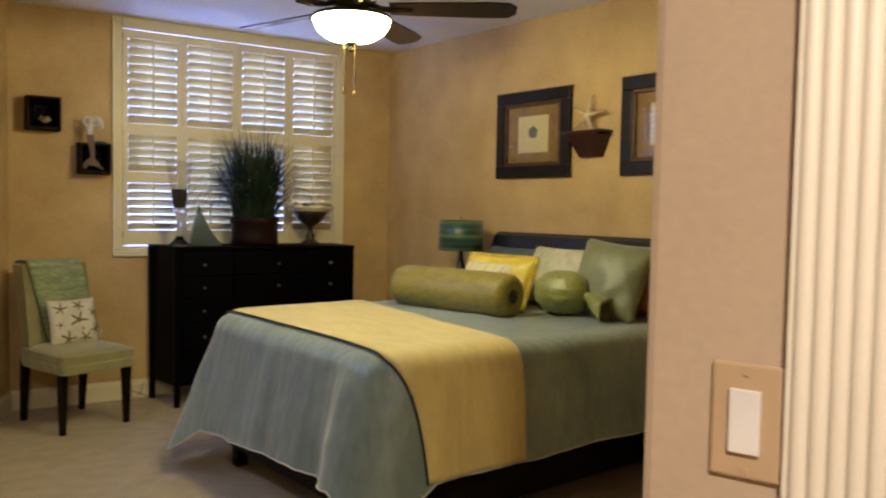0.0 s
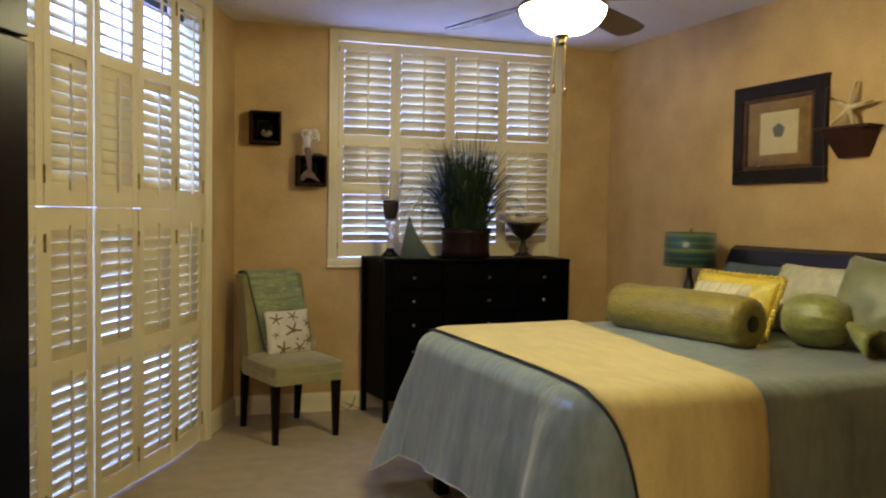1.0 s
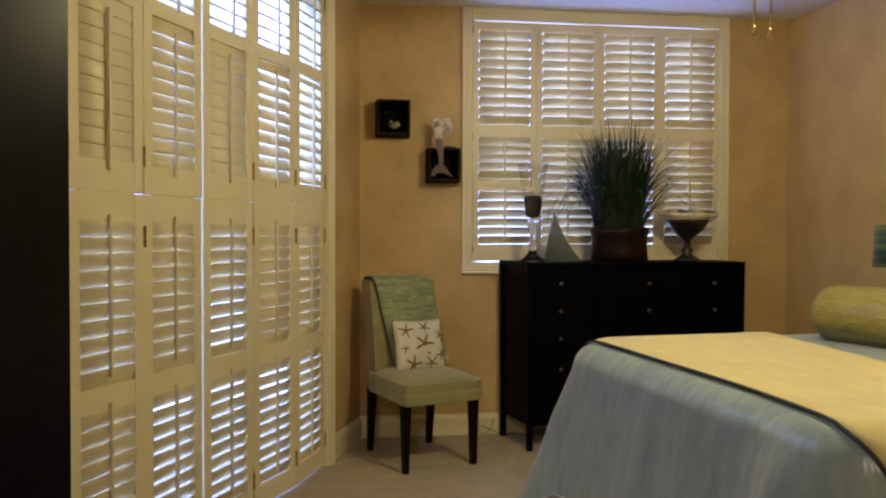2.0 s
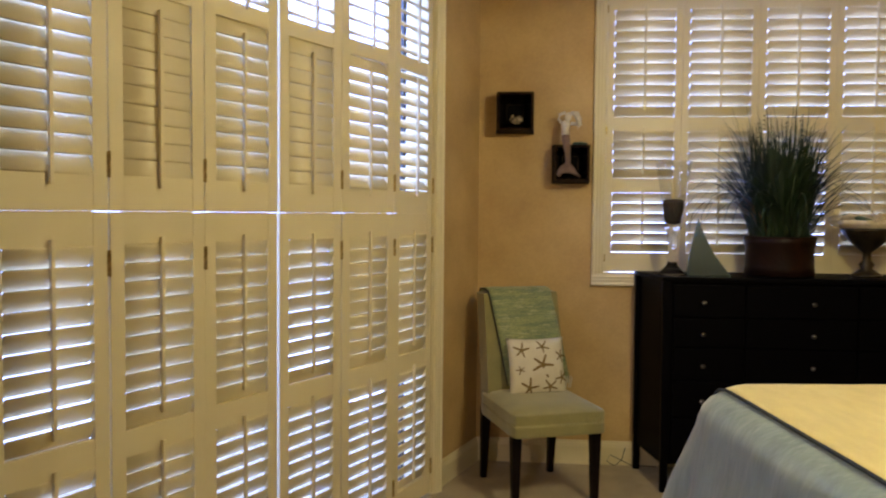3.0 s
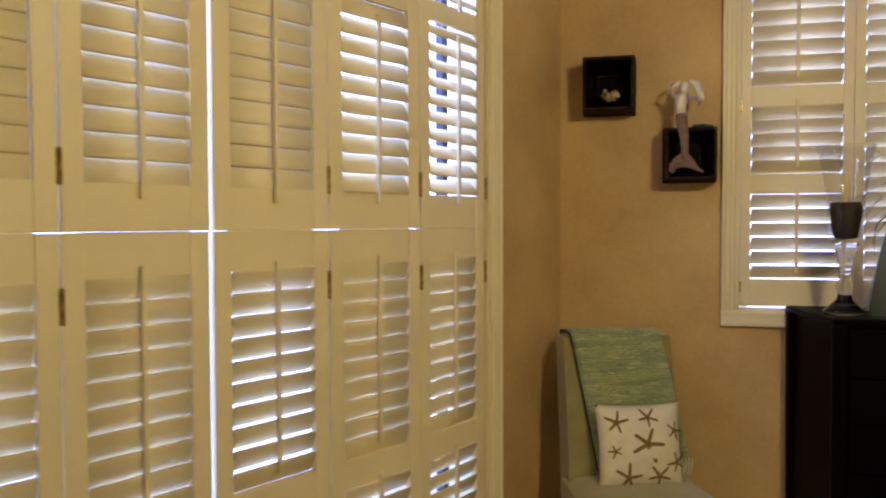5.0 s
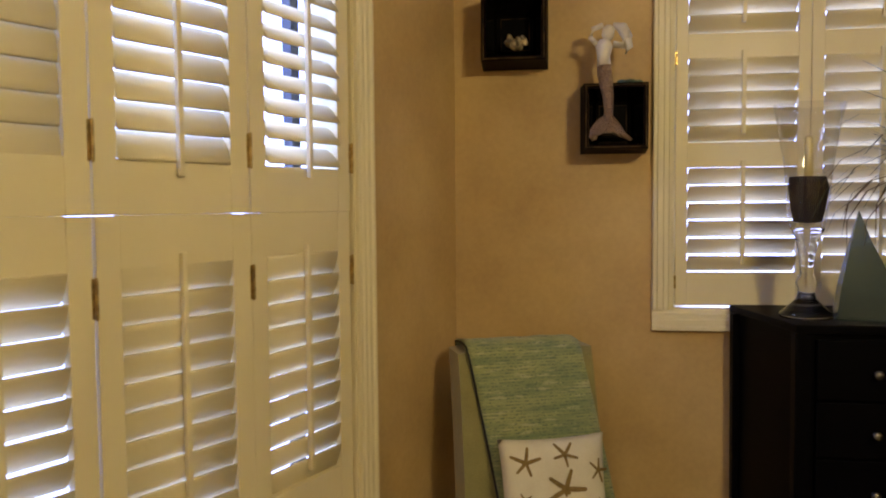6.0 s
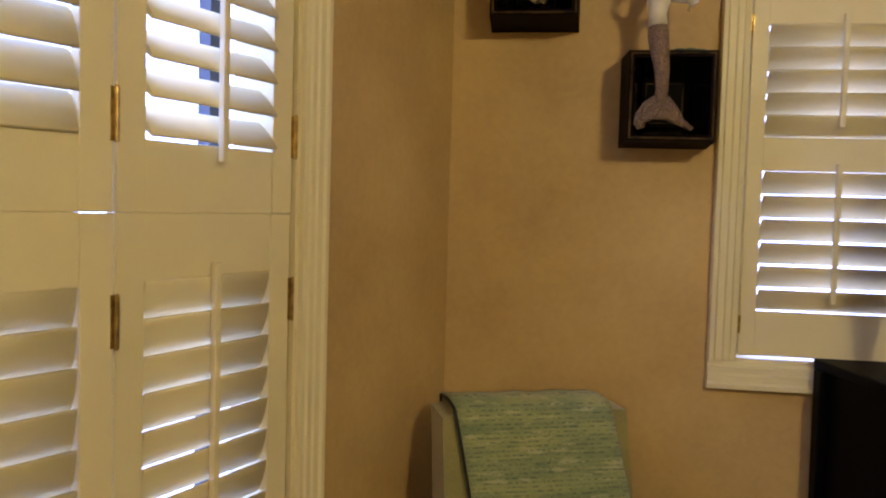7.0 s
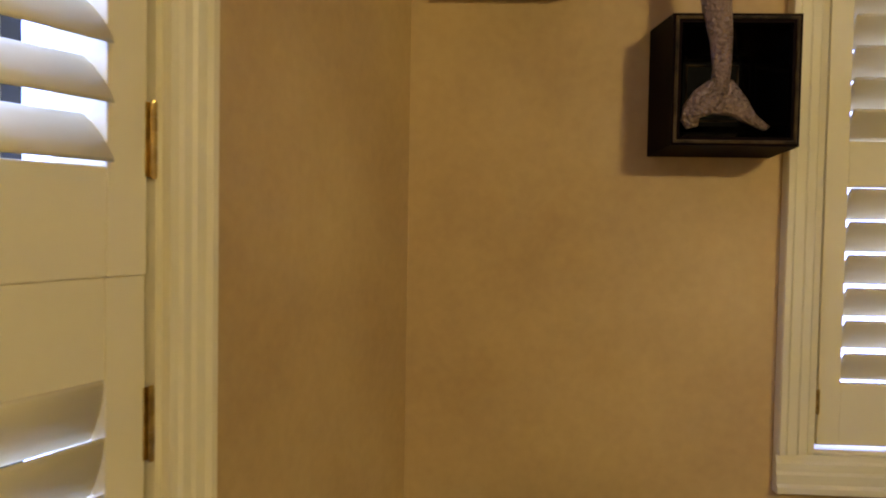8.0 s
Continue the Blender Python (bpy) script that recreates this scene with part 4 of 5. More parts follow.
# woven throw over the back, a little wider than the cushion, hanging at front and behind
def back_y(z):
    return 0.105 + 0.115 * max(0.0, (z - 0.36) / 0.595) ** 1.4


rows = []
path = [(back_y(z) - 0.010, z) for z in (0.50, 0.56, 0.62, 0.68, 0.74, 0.80, 0.86, 0.91, 0.945)] + [(back_y(0.955) + 0.0, 0.966), (back_y(0.955) + 0.06, 0.970), (back_y(0.955) + 0.122, 0.962)] + [(back_y(z) + 0.133, z) for z in (0.93, 0.85, 0.75, 0.65, 0.58)]
for k in range(15):
    u = -0.178 + 0.330 * k / 14
    row = []
    for i, (y, z) in enumerate(path):
        ripple = 0.004 * noise.noise(Vector((u * 14, i * 0.7, 2.0)))
        skew = 0.155 * (0.966 - z) if i < 9 else 0.0
        row.append((u + skew - 0.012, y - abs(ripple) if i < 9 else y + abs(ripple), z + (0.004 * noise.noise(Vector((u * 20, i, 5.0))) if 8 < i < 12 else 0)))
    rows.append(row)
throw = thing("throw_blanket", CH, "teal and green woven throw draped over the chair back", "throw blanket")
th = part("woven_cloth", sweep_strip(rows), THROW, throw, smooth=True)
sol = th.modifiers.new("thick", "SOLIDIFY")
sol.thickness, sol.offset = 0.007, 1.0
fringe = bmesh.new()
for k in range(28):
    u = -0.095 + 0.318 * k / 27
    foot = u - 0.004 + random.uniform(-0.008, 0.008)
    tube(fringe, [(u - 0.004, back_y(0.5) - 0.014, 0.535), (u - 0.004, back_y(0.5) - 0.022, 0.515), (foot, back_y(0.5) - 0.018, 0.476)], 0.003, 5, [0.002, 0.0042, 0.0024])
part("fringe", fringe, CANVAS, throw, "cream knotted fringe")
edge = bmesh.new()
tube(edge, [(x - 0.003, y, z) for x, y, z in rows[0]], 0.0035, 6)
part("edge_cord", edge, PIPING, throw, "dark bound edge")

CU = CH @ Matrix.Translation((0.004, 0.010, 0.464)) @ Euler((radians(-13), 0, 0)).to_matrix().to_4x4()
cu = thing("throw_pillow", CU, "cream canvas cushion printed with brown starfish on the chair", "cushion")
PW, PH, PT = 0.300, 0.285, 0.10
part("cover", cushion(PW, PH, PT, 18, 0.10, 3.0, 0.004), CANVAS, cu, smooth=True)


def on_cushion(x, z):
    u, v = x / (PW / 2), (z - PH / 2) / (PH / 2)
    puff = max(0.0, (1 - abs(u) ** 2.6) * (1 - abs(v) ** 2.6)) ** 0.55
    return -(PT / 2 * puff) - 0.0035


for sx, sz, sr, turn in ((0.012, 0.150, 0.062, 0.35), (-0.088, 0.222, 0.040, 0.2), (0.020, 0.236, 0.036, 0.6), (-0.098, 0.128, 0.024, 0.9), (-0.056, 0.040, 0.046, 0.15), (0.050, 0.042, 0.040, 0.7), (0.112, 0.190, 0.034, 0.3), (0.115, 0.085, 0.036, 0.9)):
    bm = bmesh.new()
    c = bm.verts.new((sx, on_cushion(sx, sz) - 0.001, sz))
    ring = []
    for k in range(5):
        a = turn + 2 * math.pi * k / 5 + 0.12 * math.sin(k * 2.3 + sx * 40)
        ln = sr * (1 + 0.12 * math.sin(k * 1.7 + sz * 30))
        for da, rr in ((-0.63, 0.20), (-0.22, 0.5), (-0.09, 0.93), (0.0, 1.0), (0.09, 0.93), (0.22, 0.5)):
            x, z = sx + ln * rr * math.sin(a + da), sz + ln * rr * math.cos(a + da)
            x, z = max(-PW / 2 * 0.97, min(PW / 2 * 0.97, x)), max(0.008, min(PH - 0.008, z))
            ring.append(bm.verts.new((x, on_cushion(x, z), z)))
    for k in range(len(ring)):
        bm.faces.new((c, ring[k], ring[(k + 1) % len(ring)]))
    part("starfish_print", bm, STARPRINT, cu)

# ---- the dresser ----
dres = thing("dresser", pose(2.406, 5.313, 0), "espresso dresser with graduated drawers and small metal knobs", "dresser")
DWD, DDP, DTP = 1.285, 0.40, 1.055
part("carcass", boxes((0.012, DWD - 0.012, 0.016, DDP, 0.14, DTP - 0.022)), ESPRESSO, dres, bevel=0.002)
part("top", boxes((0.0, DWD, -0.004, DDP + 0.004, DTP - 0.022, DTP)), ESPRESSO, dres, bevel=0.004)
for lx, ly in ((0.0, 0.0), (DWD - 0.045, 0.0), (0.0, DDP - 0.045), (DWD - 0.045, DDP - 0.045)):
    bm = bmesh.new()
    box(bm, lx, lx + 0.045, ly, ly + 0.045, 0.0, DTP - 0.022)
    for v in bm.verts:
        if v.co.z < 0.01:
            v.co.x += 0.006 if v.co.x < lx + 0.02 else -0.006
            v.co.y += 0.006 if v.co.y < ly + 0.02 else -0.006
    part("leg", bm, ESPRESSO, dres, bevel=0.003)
for ob in dres.children:
    for v in ob.data.vertices:
        if v.co.x < 0.06 and v.co.y > 0.2:
            v.co.x -= 0.075
KNOB = lathe([(0.0, 0.0), (0.005, 0.0), (0.005, 0.012), (0.011, 0.017), (0.012, 0.022), (0.008, 0.027), (0.0, 0.028)], 16)
bmesh.ops.rotate(KNOB, verts=KNOB.verts[:], matrix=Matrix.Rotation(radians(90), 3, "X"))
KNOB = mesh_from(KNOB, "knob", KNOBMETAL, True)
cols = ((0.05, 0.385, (0.19,)), (0.391, 0.905, (0.70,)), (0.911, 1.235, (1.09,)))
bounds = (1.020, 0.862, 0.716, 0.556, 0.375, 0.165)
for x0, x1, knobs in cols:
    for zt, zb in zip(bounds, bounds[1:]):
        dw = part("drawer", boxes((x0 + 0.002, x1 - 0.002, -0.002, 0.016, zb + 0.003, zt - 0.003)), ESPRESSO, dres, bevel=0.002)
        for kx in knobs:
            shared("knob", KNOB, dw, Matrix.Translation((kx, -0.002, (zt + zb) / 2 - 0.006)))

TOPZ = DTP
# glass hurricane with a candle
hur = thing("hurricane_candle_holder", pose(2.474, 5.46, TOPZ), "tall clear glass hurricane holder with a cream candle", "candle holder")
part("glass_stem", lathe([(0.066, 0.0), (0.068, 0.010), (0.055, 0.020), (0.026, 0.050), (0.020, 0.075), (0.028, 0.092), (0.017, 0.115), (0.020, 0.165), (0.032, 0.215), (0.044, 0.238)], 28), CRYSTAL, hur, smooth=True)
chim = part("glass_chimney", lathe([(0.0, 0.238), (0.042, 0.240), (0.048, 0.26), (0.055, 0.33), (0.064, 0.42), (0.080, 0.52), (0.090, 0.565), (0.0885, 0.565), (0.0785, 0.52), (0.0625, 0.42), (0.0535, 0.33), (0.0465, 0.262), (0.0, 0.242)], 32), CLEAR, hur, smooth=True)
chim.visible_shadow = False
part("twig_ball", lathe([(0.0, 0.25), (0.034, 0.255), (0.042, 0.29), (0.050, 0.345), (0.045, 0.375), (0.0, 0.372)], 20, lambda a, z: 0.22 * noise.noise(Vector((4 * math.cos(a), 4 * math.sin(a), z * 70)))), MOSSBALL, hur, "dark twig filling round the candle", smooth=True)
part("candle", lathe([(0.0, 0.368), (0.011, 0.368), (0.0105, 0.475), (0.006, 0.482), (0.0, 0.480)], 16), WAX, hur, smooth=True)

# teal glass sail
sail = thing("glass_sail_sculpture", pose(2.635, 5.42, TOPZ, 0, 0, -8), "teal sea-glass triangular sail sculpture", "sculpture")
sb = bmesh.new()
prism(sb, [(-0.10, 0.0), (-0.09, 0.08), (-0.070, 0.18), (-0.045, 0.285), (-0.015, 0.20), (0.030, 0.11), (0.075, 0.04), (0.115, 0.0)], -0.04, 0.04)
for v in sb.verts:
    v.co.y *= 1 - 0.8 * min(1, v.co.z / 0.28)
part("sail_body", sb, TEALGLASS, sail, bevel=0.004)

# potted grass
plant = thing("potted_grass", pose(3.005, 5.50, TOPZ), "tall dark green grass plant in a brown glazed pot", "potted plant")
part("pot", lathe([(0.150, 0.0), (0.165, 0.008), (0.160, 0.05), (0.158, 0.14), (0.166, 0.16), (0.170, 0.195), (0.160, 0.197), (0.150, 0.17)], 8 * 4, lambda a, z: 0.015 * math.cos(4 * a)), TERRA, plant, smooth=True)
part("soil", lathe([(0.0, 0.178), (0.152, 0.172)], 24), SOIL, plant)
lv = bmesh.new()


def blade_leaf(bm, base, lean, turn, length, droop, wide):
    pts = []
    a = lean
    p = Vector(base)
    n = 7
    side = Vector((-math.sin(turn), math.cos(turn), 0))
    prev = None
    for k in range(n + 1):
        w = wide * (1 - (k / n) ** 2.2) * 0.5 + 0.0006
        off = side * w
        row = (bm.verts.new(p - off), bm.verts.new(p + off))
        if prev:
            bm.faces.new((prev[0], prev[1], row[1], row[0]))
        prev = row
        a += droop / n * (0.4 + 1.2 * k / n)
        p = p + Vector((math.cos(turn) * math.sin(a), math.sin(turn) * math.sin(a), math.cos(a))) * (length / n)


rnd = random.Random(7)
for k in range(760):
    t = rnd.uniform(0, 2 * math.pi)
    rr = 0.14 * math.sqrt(rnd.random())
    out = rnd.random()
    ln = rnd.uniform(0.34, 0.60) if out < 0.66 else rnd.uniform(0.45, 0.72)
    blade_leaf(lv, (rr * math.cos(t), rr * math.sin(t) * 0.8, 0.165), rnd.uniform(0.0, 0.09) if out < 0.78 else rnd.uniform(0.08, 0.4), t + rnd.uniform(-0.9, 0.9), ln, rnd.uniform(0.0, 0.6) if out < 0.78 else rnd.uniform(0.8, 2.6), rnd.uniform(0.006, 0.014))
part("foliage", lv, LEAF, plant, "dense arching dark green grass blades")
dv = bmesh.new()
for k in range(9):
    t = math.pi + rnd.uniform(-0.5, 0.5)
    blade_leaf(dv, (0.08 * math.cos(t), 0.08 * math.sin(t) - 0.03, 0.165), rnd.uniform(0.1, 0.35), t, rnd.uniform(0.50, 0.72), rnd.uniform(2.3, 3.3), 0.012)
for t in (math.pi - 0.15, math.pi + 0.2):
    blade_leaf(dv, (-0.08, -0.03, 0.165), 0.22, t, 0.60, 3.0, 0.030)
part("dry_blades", dv, DRYLEAF, plant, "curled dry brown blades")
sv = bmesh.new()
for k in range(26):
    t = rnd.uniform(0, 2 * math.pi)
    h0 = rnd.uniform(0.60, 0.80)
    x1, y1 = 0.09 * math.cos(t) + rnd.uniform(-0.04, 0.04), 0.07 * math.sin(t)
    tube(sv, [(x1 * 0.5, y1 * 0.5, 0.2), (x1, y1, h0)], 0.0011, 4)
    for j in range(4):
        bmesh.ops.create_icosphere(sv, subdivisions=1, radius=0.0045, matrix=Matrix.Translation((x1 + rnd.uniform(-0.006, 0.006), y1, h0 - j * 0.022)))
part("seed_stems", sv, LEAF, plant)

# pedestal bowl with shells
bowl = thing("pedestal_bowl", pose(3.415, 5.48, TOPZ) @ Matrix.Diagonal((1.35, 1.35, 1.42, 1)), "dark pewter pedestal bowl filled with pale and teal shells", "bowl")
part("pedestal", lathe([(0.052, 0.0), (0.054, 0.008), (0.040, 0.016), (0.020, 0.030), (0.026, 0.045), (0.014, 0.060), (0.014, 0.085), (0.030, 0.098), (0.062, 0.125), (0.088, 0.160), (0.092, 0.170), (0.084, 0.168), (0.0, 0.140)], 32), PEWTER, bowl, smooth=True)
clam = lathe([(0.0, 0.150), (0.060, 0.156), (0.098, 0.176), (0.118, 0.196), (0.114, 0.198), (0.094, 0.180), (0.058, 0.160), (0.0, 0.154)], 48, lambda a, z: (0.07 * math.sin(9 * a) + 0.10 * math.cos(2 * a)) * max(0.0, (z - 0.155) / 0.04))
part("clam_shell", clam, SHELLW, bowl, "wide pale fluted clam shell", smooth=True)
sh_r = random.Random(3)
for k in range(9):
    t = 2 * math.pi * k / 9
    r0 = 0.072 if k < 7 else 0.02
    bm = lathe([(0.0, -0.012), (0.030, -0.006), (0.040, 0.004), (0.030, 0.012), (0.0, 0.016)], 18, lambda a, z: 0.10 * math.sin(8 * a))
    bmesh.ops.rotate(bm, verts=bm.verts[:], matrix=Euler((sh_r.uniform(-0.7, 0.7), sh_r.uniform(-0.7, 0.7), 0)).to_matrix())
    bmesh.ops.translate(bm, vec=(r0 * math.cos(t) * (1.35 if k in (0, 4) else 1), r0 * math.sin(t), 0.178 + sh_r.uniform(0, 0.02)), verts=bm.verts[:])
    part("shell_piece", bm, SHELLW if k % 3 else SEAGLASS, bowl, smooth=True)

cb = bmesh.new()
tube(cb, [(2.30, 5.715, 0.10), (2.28, 5.70, 0.04), (2.24, 5.68, 0.012), (2.20, 5.70, 0.03), (2.22, 5.718, 0.06), (2.33, 5.70, 0.012), (2.46, 5.69, 0.012)], 0.002, 6)
cable = new("power_cord", mesh_from(cb, "power_cord", CORD, True))
tagged(cable, "thin black power cord by the baseboard", "cord")

# ---- the bed ----
# local: x along the headboard wall, y = -distance from the wall
A0, A1, NF, BZ = 1.49, 2.935, 2.015, 0.79
bed = thing("bed", HB, "queen bed with dark leather sleigh headboard and wooden rails", "bed")
hp = bmesh.new()
prof = [(0.16, 0.10), (0.16, 0.50), (0.15, 0.75), (0.12, 0.98), (0.085, 1.10), (0.055, 1.165), (0.06, 1.188), (0.09, 1.192), (0.125, 1.170), (0.155, 1.10), (0.185, 0.98), (0.21, 0.75), (0.22, 0.50), (0.22, 0.10)]
hx0, hx1 = 1.42, 2.985
fa = [hp.verts.new((hx0, -n, z)) for n, z in prof]
fb = [hp.verts.new((hx1, -n, z)) for n, z in prof]
hp.faces.new(fa)
hp.faces.new(fb[::-1])
for k in range(len(prof)):
    j = (k + 1) % len(prof)
    hp.faces.new((fa[k], fb[k], fb[j], fa[j]))
part("headboard", hp, LEATHER, bed, "curved dark leather sleigh headboard")
for x in (hx0 + 0.003, hx1 - 0.048):
    part("headboard_post", boxes((x, x + 0.045, -0.205, -0.150, 0.0, 0.11)), ESPRESSO, bed)
FA0, FA1, FN = 1.47, 2.93, 2.03
part("side_rail", boxes((FA0 + 0.02, FA0 + 0.05, -FN + 0.05, -0.22, 0.10, 0.32)), DARKLEG, bed, bevel=0.004)
part("side_rail", boxes((FA1 - 0.05, FA1 - 0.02, -FN + 0.05, -0.22, 0.10, 0.32)), DARKLEG, bed, bevel=0.004)
part("foot_rail", boxes((FA0 + 0.02, FA1 - 0.02, -FN + 0.02, -FN + 0.05, 0.10, 0.32)), DARKLEG, bed, bevel=0.004)
for x in (FA0 + 0.03, FA1 - 0.09):
    part("leg", boxes((x, x + 0.06, -FN + 0.03, -FN + 0.09, 0.0, 0.10)), DARKLEG, bed, bevel=0.004)
part("box_spring", boxes((FA0 + 0.055, FA1 - 0.055, -FN + 0.06, -0.225, 0.12, 0.50)), SLATE, bed)
mat_t = thing("mattress", HB, "thick mattress hidden under the bedspread", "mattress")
part("mattress_body", boxes((FA0 + 0.08, FA1 - 0.08, -FN + 0.10, -0.225, 0.502, BZ - 0.14)), CANVAS, mat_t, bevel=0.02)


RC = 0.10


def perimeter(steps_side=80, steps_foot=80, r=RC):
    """The bed's top outline from the head, down one side, round the foot and back, with outward normals."""
    pts = []
    y_h, y_f = -0.235, -NF
    for k in range(steps_side):
        pts.append((A0, y_h + (y_f + r - y_h) * k / steps_side, -1, 0))
    for k in range(8):
        a = math.pi / 2 * k / 8
        pts.append((A0 + r - r * math.cos(a), y_f + r - r * math.sin(a), -math.cos(a), -math.sin(a)))
    for k in range(steps_foot):
        pts.append((A0 + r + (A1 - A0 - 2 * r) * k / steps_foot, y_f, 0, -1))
    for k in range(8):
        a = math.pi / 2 * k / 8
        pts.append((A1 - r + r * math.sin(a), y_f + r - r * math.cos(a), math.sin(a), -math.cos(a)))
    for k in range(steps_side + 1):
        pts.append((A1, y_f + r + (y_h - y_f - r) * k / steps_side, 1, 0))
    return pts


PER = perimeter()


def hang(e, drop, flare):
    """How far out and down a cloth lies at e along its fall."""
    r = 0.10
    arc = r * math.pi / 2
    if e < arc:
        a = e / r
        return r * math.sin(a), r * (1 - math.cos(a))
    f = (e - arc) / (drop - arc)
    return r + flare * f ** 0.9, r + (e - arc) * (1 - 0.03 * f)


def spread_rows(lift=0.0):
    rows = []
    cx, cy = (A0 + A1) / 2, -0.235
    for f in (0.02, 0.2, 0.4, 0.58, 0.74, 0.87, 0.95):
        rows.append([(cx + (x - cx) * f, cy + (y - cy) * f, BZ + lift + 0.009 * noise.noise(Vector((x * 3.2, y * 3.2, f * 3))) * (1 - f ** 6) + 0.012 * (1 - f)) for x, y, nx, ny in PER])
    ne = 22
    for i in range(ne + 1):
        row = []
        for k, (x, y, nx, ny) in enumerate(PER):
            foot = max(0.0, -ny)
            cornr = 2 * abs(nx * ny)
            drop = 0.535 + 0.05 * foot * (0.6 + 1.5 * max(0.0, (A1 - x) / (A1 - A0)) ** 2) + (0.17 if x < 2.2 else 0.08) * cornr
            e = drop * i / ne
            flare = 0.03 + 0.06 * foot + (0.17 if x < 2.2 else 0.05) * cornr
            if nx > 0.9:
                flare = 0.03
            out, down = hang(e, drop, flare)
            f = i / ne
            s = k * 0.0245
            fold = (0.55 * math.sin(s * 9.0 + 1.0) + 0.45 * math.sin(s * 17.0 + 2.0 * noise.noise(Vector((s, 0, 0)))))
            amp = 0.007 * foot + 0.004
            if nx > 0.9:
                amp = 0.006 if y < -1.30 else 0.014
            out += amp * fold * f ** 1.3
            if ny < -0.5 and x > 2.2:
                out += 0.045 * f * math.exp(-((x - A1 + 0.15) / 0.075) ** 2) - 0.030 * f * math.exp(-((x - A1 + 0.30) / 0.09) ** 2)
                out -= 0.035 * f * math.exp(-((x - A1 + 0.03) / 0.04) ** 2)
            wr = 0.006 * noise.noise(Vector((x * 5, y * 5, f * 4 + 7))) + 0.0065 * noise.noise(Vector((x * 18, y * 18, f * 1.6 + 3))) * (0.3 + f)
            wr += 0.005 * (0.4 + f) * noise.noise(Vector((x * 9 + f * 3, y * 9 - f * 2, f * 7)))
            row.append((x + nx * (out + wr), y + ny * (out + wr), BZ + lift - down + 0.002 * math.sin(s * 6) * f))
        rows.append(row)
    return rows


spread = thing("bedspread", HB, "blue-grey satin bedspread hanging in folds over the bed", "bedspread")
rws = spread_rows()
part("cloth", sweep_strip(rws), SPREAD, spread, smooth=True)
hem_bm = bmesh.new()
tube(hem_bm, rws[-1], 0.0042, 5)
part("hem_cord", hem_bm, HEM, spread, "pale edge cord")

# the golden runner across the foot end
run = thing("bed_runner", HB, "golden yellow matelasse runner with dark piping across the bed", "bed runner")


def on_bed(X, N, lift):
    """A point of a cloth laid flat over the bed, folded down where it passes the edges."""
    cx, cn = min(max(X, A0 + RC), A1 - RC), min(N, NF - RC)
    dx, dn = X - cx, N - cn
    dist = math.hypot(dx, dn)
    if dist <= RC:
        return (X, -N, BZ + lift)
    e = dist - RC
    out, down = hang(e, 0.535, 0.03)
    ux, un = dx / dist, dn / dist
    tilt = min(1.0, e / 0.28)
    return (cx + ux * (RC + out + lift * tilt), -(cn + un * (RC + out + lift * tilt)), BZ - down + lift * (1 - tilt))


def foot_edge(X):
    """The runner's edge on the foot side, drawn out round the near corner."""
    g = min(1.0, max(0.0, (X - A0 - 0.8) / (A1 - A0 - 0.8)))
    return 2.018 + 0.03 * g * g - 0.08 * max(0.0, X - A1)


NR = 26
cols_r = []
XS = [A0 - 0.34 + 0.34 * k / 12 for k in range(12)] + [A0 + (A1 - A0) * k / 26 for k in range(27)] + [A1 + 0.525 * k / 24 for k in range(1, 25)]
for i in range(NR + 1):
    v = i / NR
    row = []
    for X in XS:
        g = min(1.0, max(0.0, (X - A0) / (A1 - A0)))
        over = max(0.0, X - A1)
        n_foot = foot_edge(X)
        n_head = 1.21 + 0.24 * g
        n = n_foot + (n_head - n_foot) * v
        lift = (0.014 + 0.004 * noise.noise(Vector((X * 4, n * 4, 3))) + 0.003 * noise.noise(Vector((X * 13, n * 7, 5)))) * (0.35 + 0.65 * min(1.0, v / 0.10))
        lift += 0.004 * math.sin(n * 21) * min(1.0, over / 0.4)
        row.append(on_bed(X, n, lift))
    cols_r.append(row)
rn = part("cloth", sweep_strip(cols_r), RUNNER, run, smooth=True)
so = rn.modifiers.new("thick", "SOLIDIFY")
so.thickness, so.offset = 0.004, 0.0
pp = bmesh.new()
tube(pp, [on_bed(X, foot_edge(X) + 0.006, 0.011) for X in XS], 0.0052, 6)
part("piping", pp, PIPING, run, "dark green piping")

# ---- pillows ----
BOL = HB @ Matrix.Translation((2.055, -1.00, BZ + 0.110)) @ Euler((0, 0, radians(8))).to_matrix().to_4x4()
bol = thing("bolster_pillow", BOL, "olive satin bolster with a dark end button", "bolster")
bprof = [(0.0, -0.40), (0.02, -0.407), (0.072, -0.407), (0.104, -0.39), (0.113, -0.355), (0.116, -0.2), (0.117, 0.0), (0.116, 0.2), (0.113, 0.355), (0.104, 0.39), (0.072, 0.407), (0.022, 0.399), (0.0, 0.393)]
bb = lathe(bprof, 40, lambda a, z: 0.03 * math.sin(17 * a + 8 * z) * (1 if abs(z) > 0.345 else 0.15) + 0.03 * noise.noise(Vector((math.cos(a) * 2, math.sin(a) * 2, z * 6))))
bmesh.ops.rotate(bb, verts=bb.verts[:], matrix=Matrix.Rotation(radians(90), 3, "Y"))
part("cover", bb, OLIVE, bol, smooth=True)
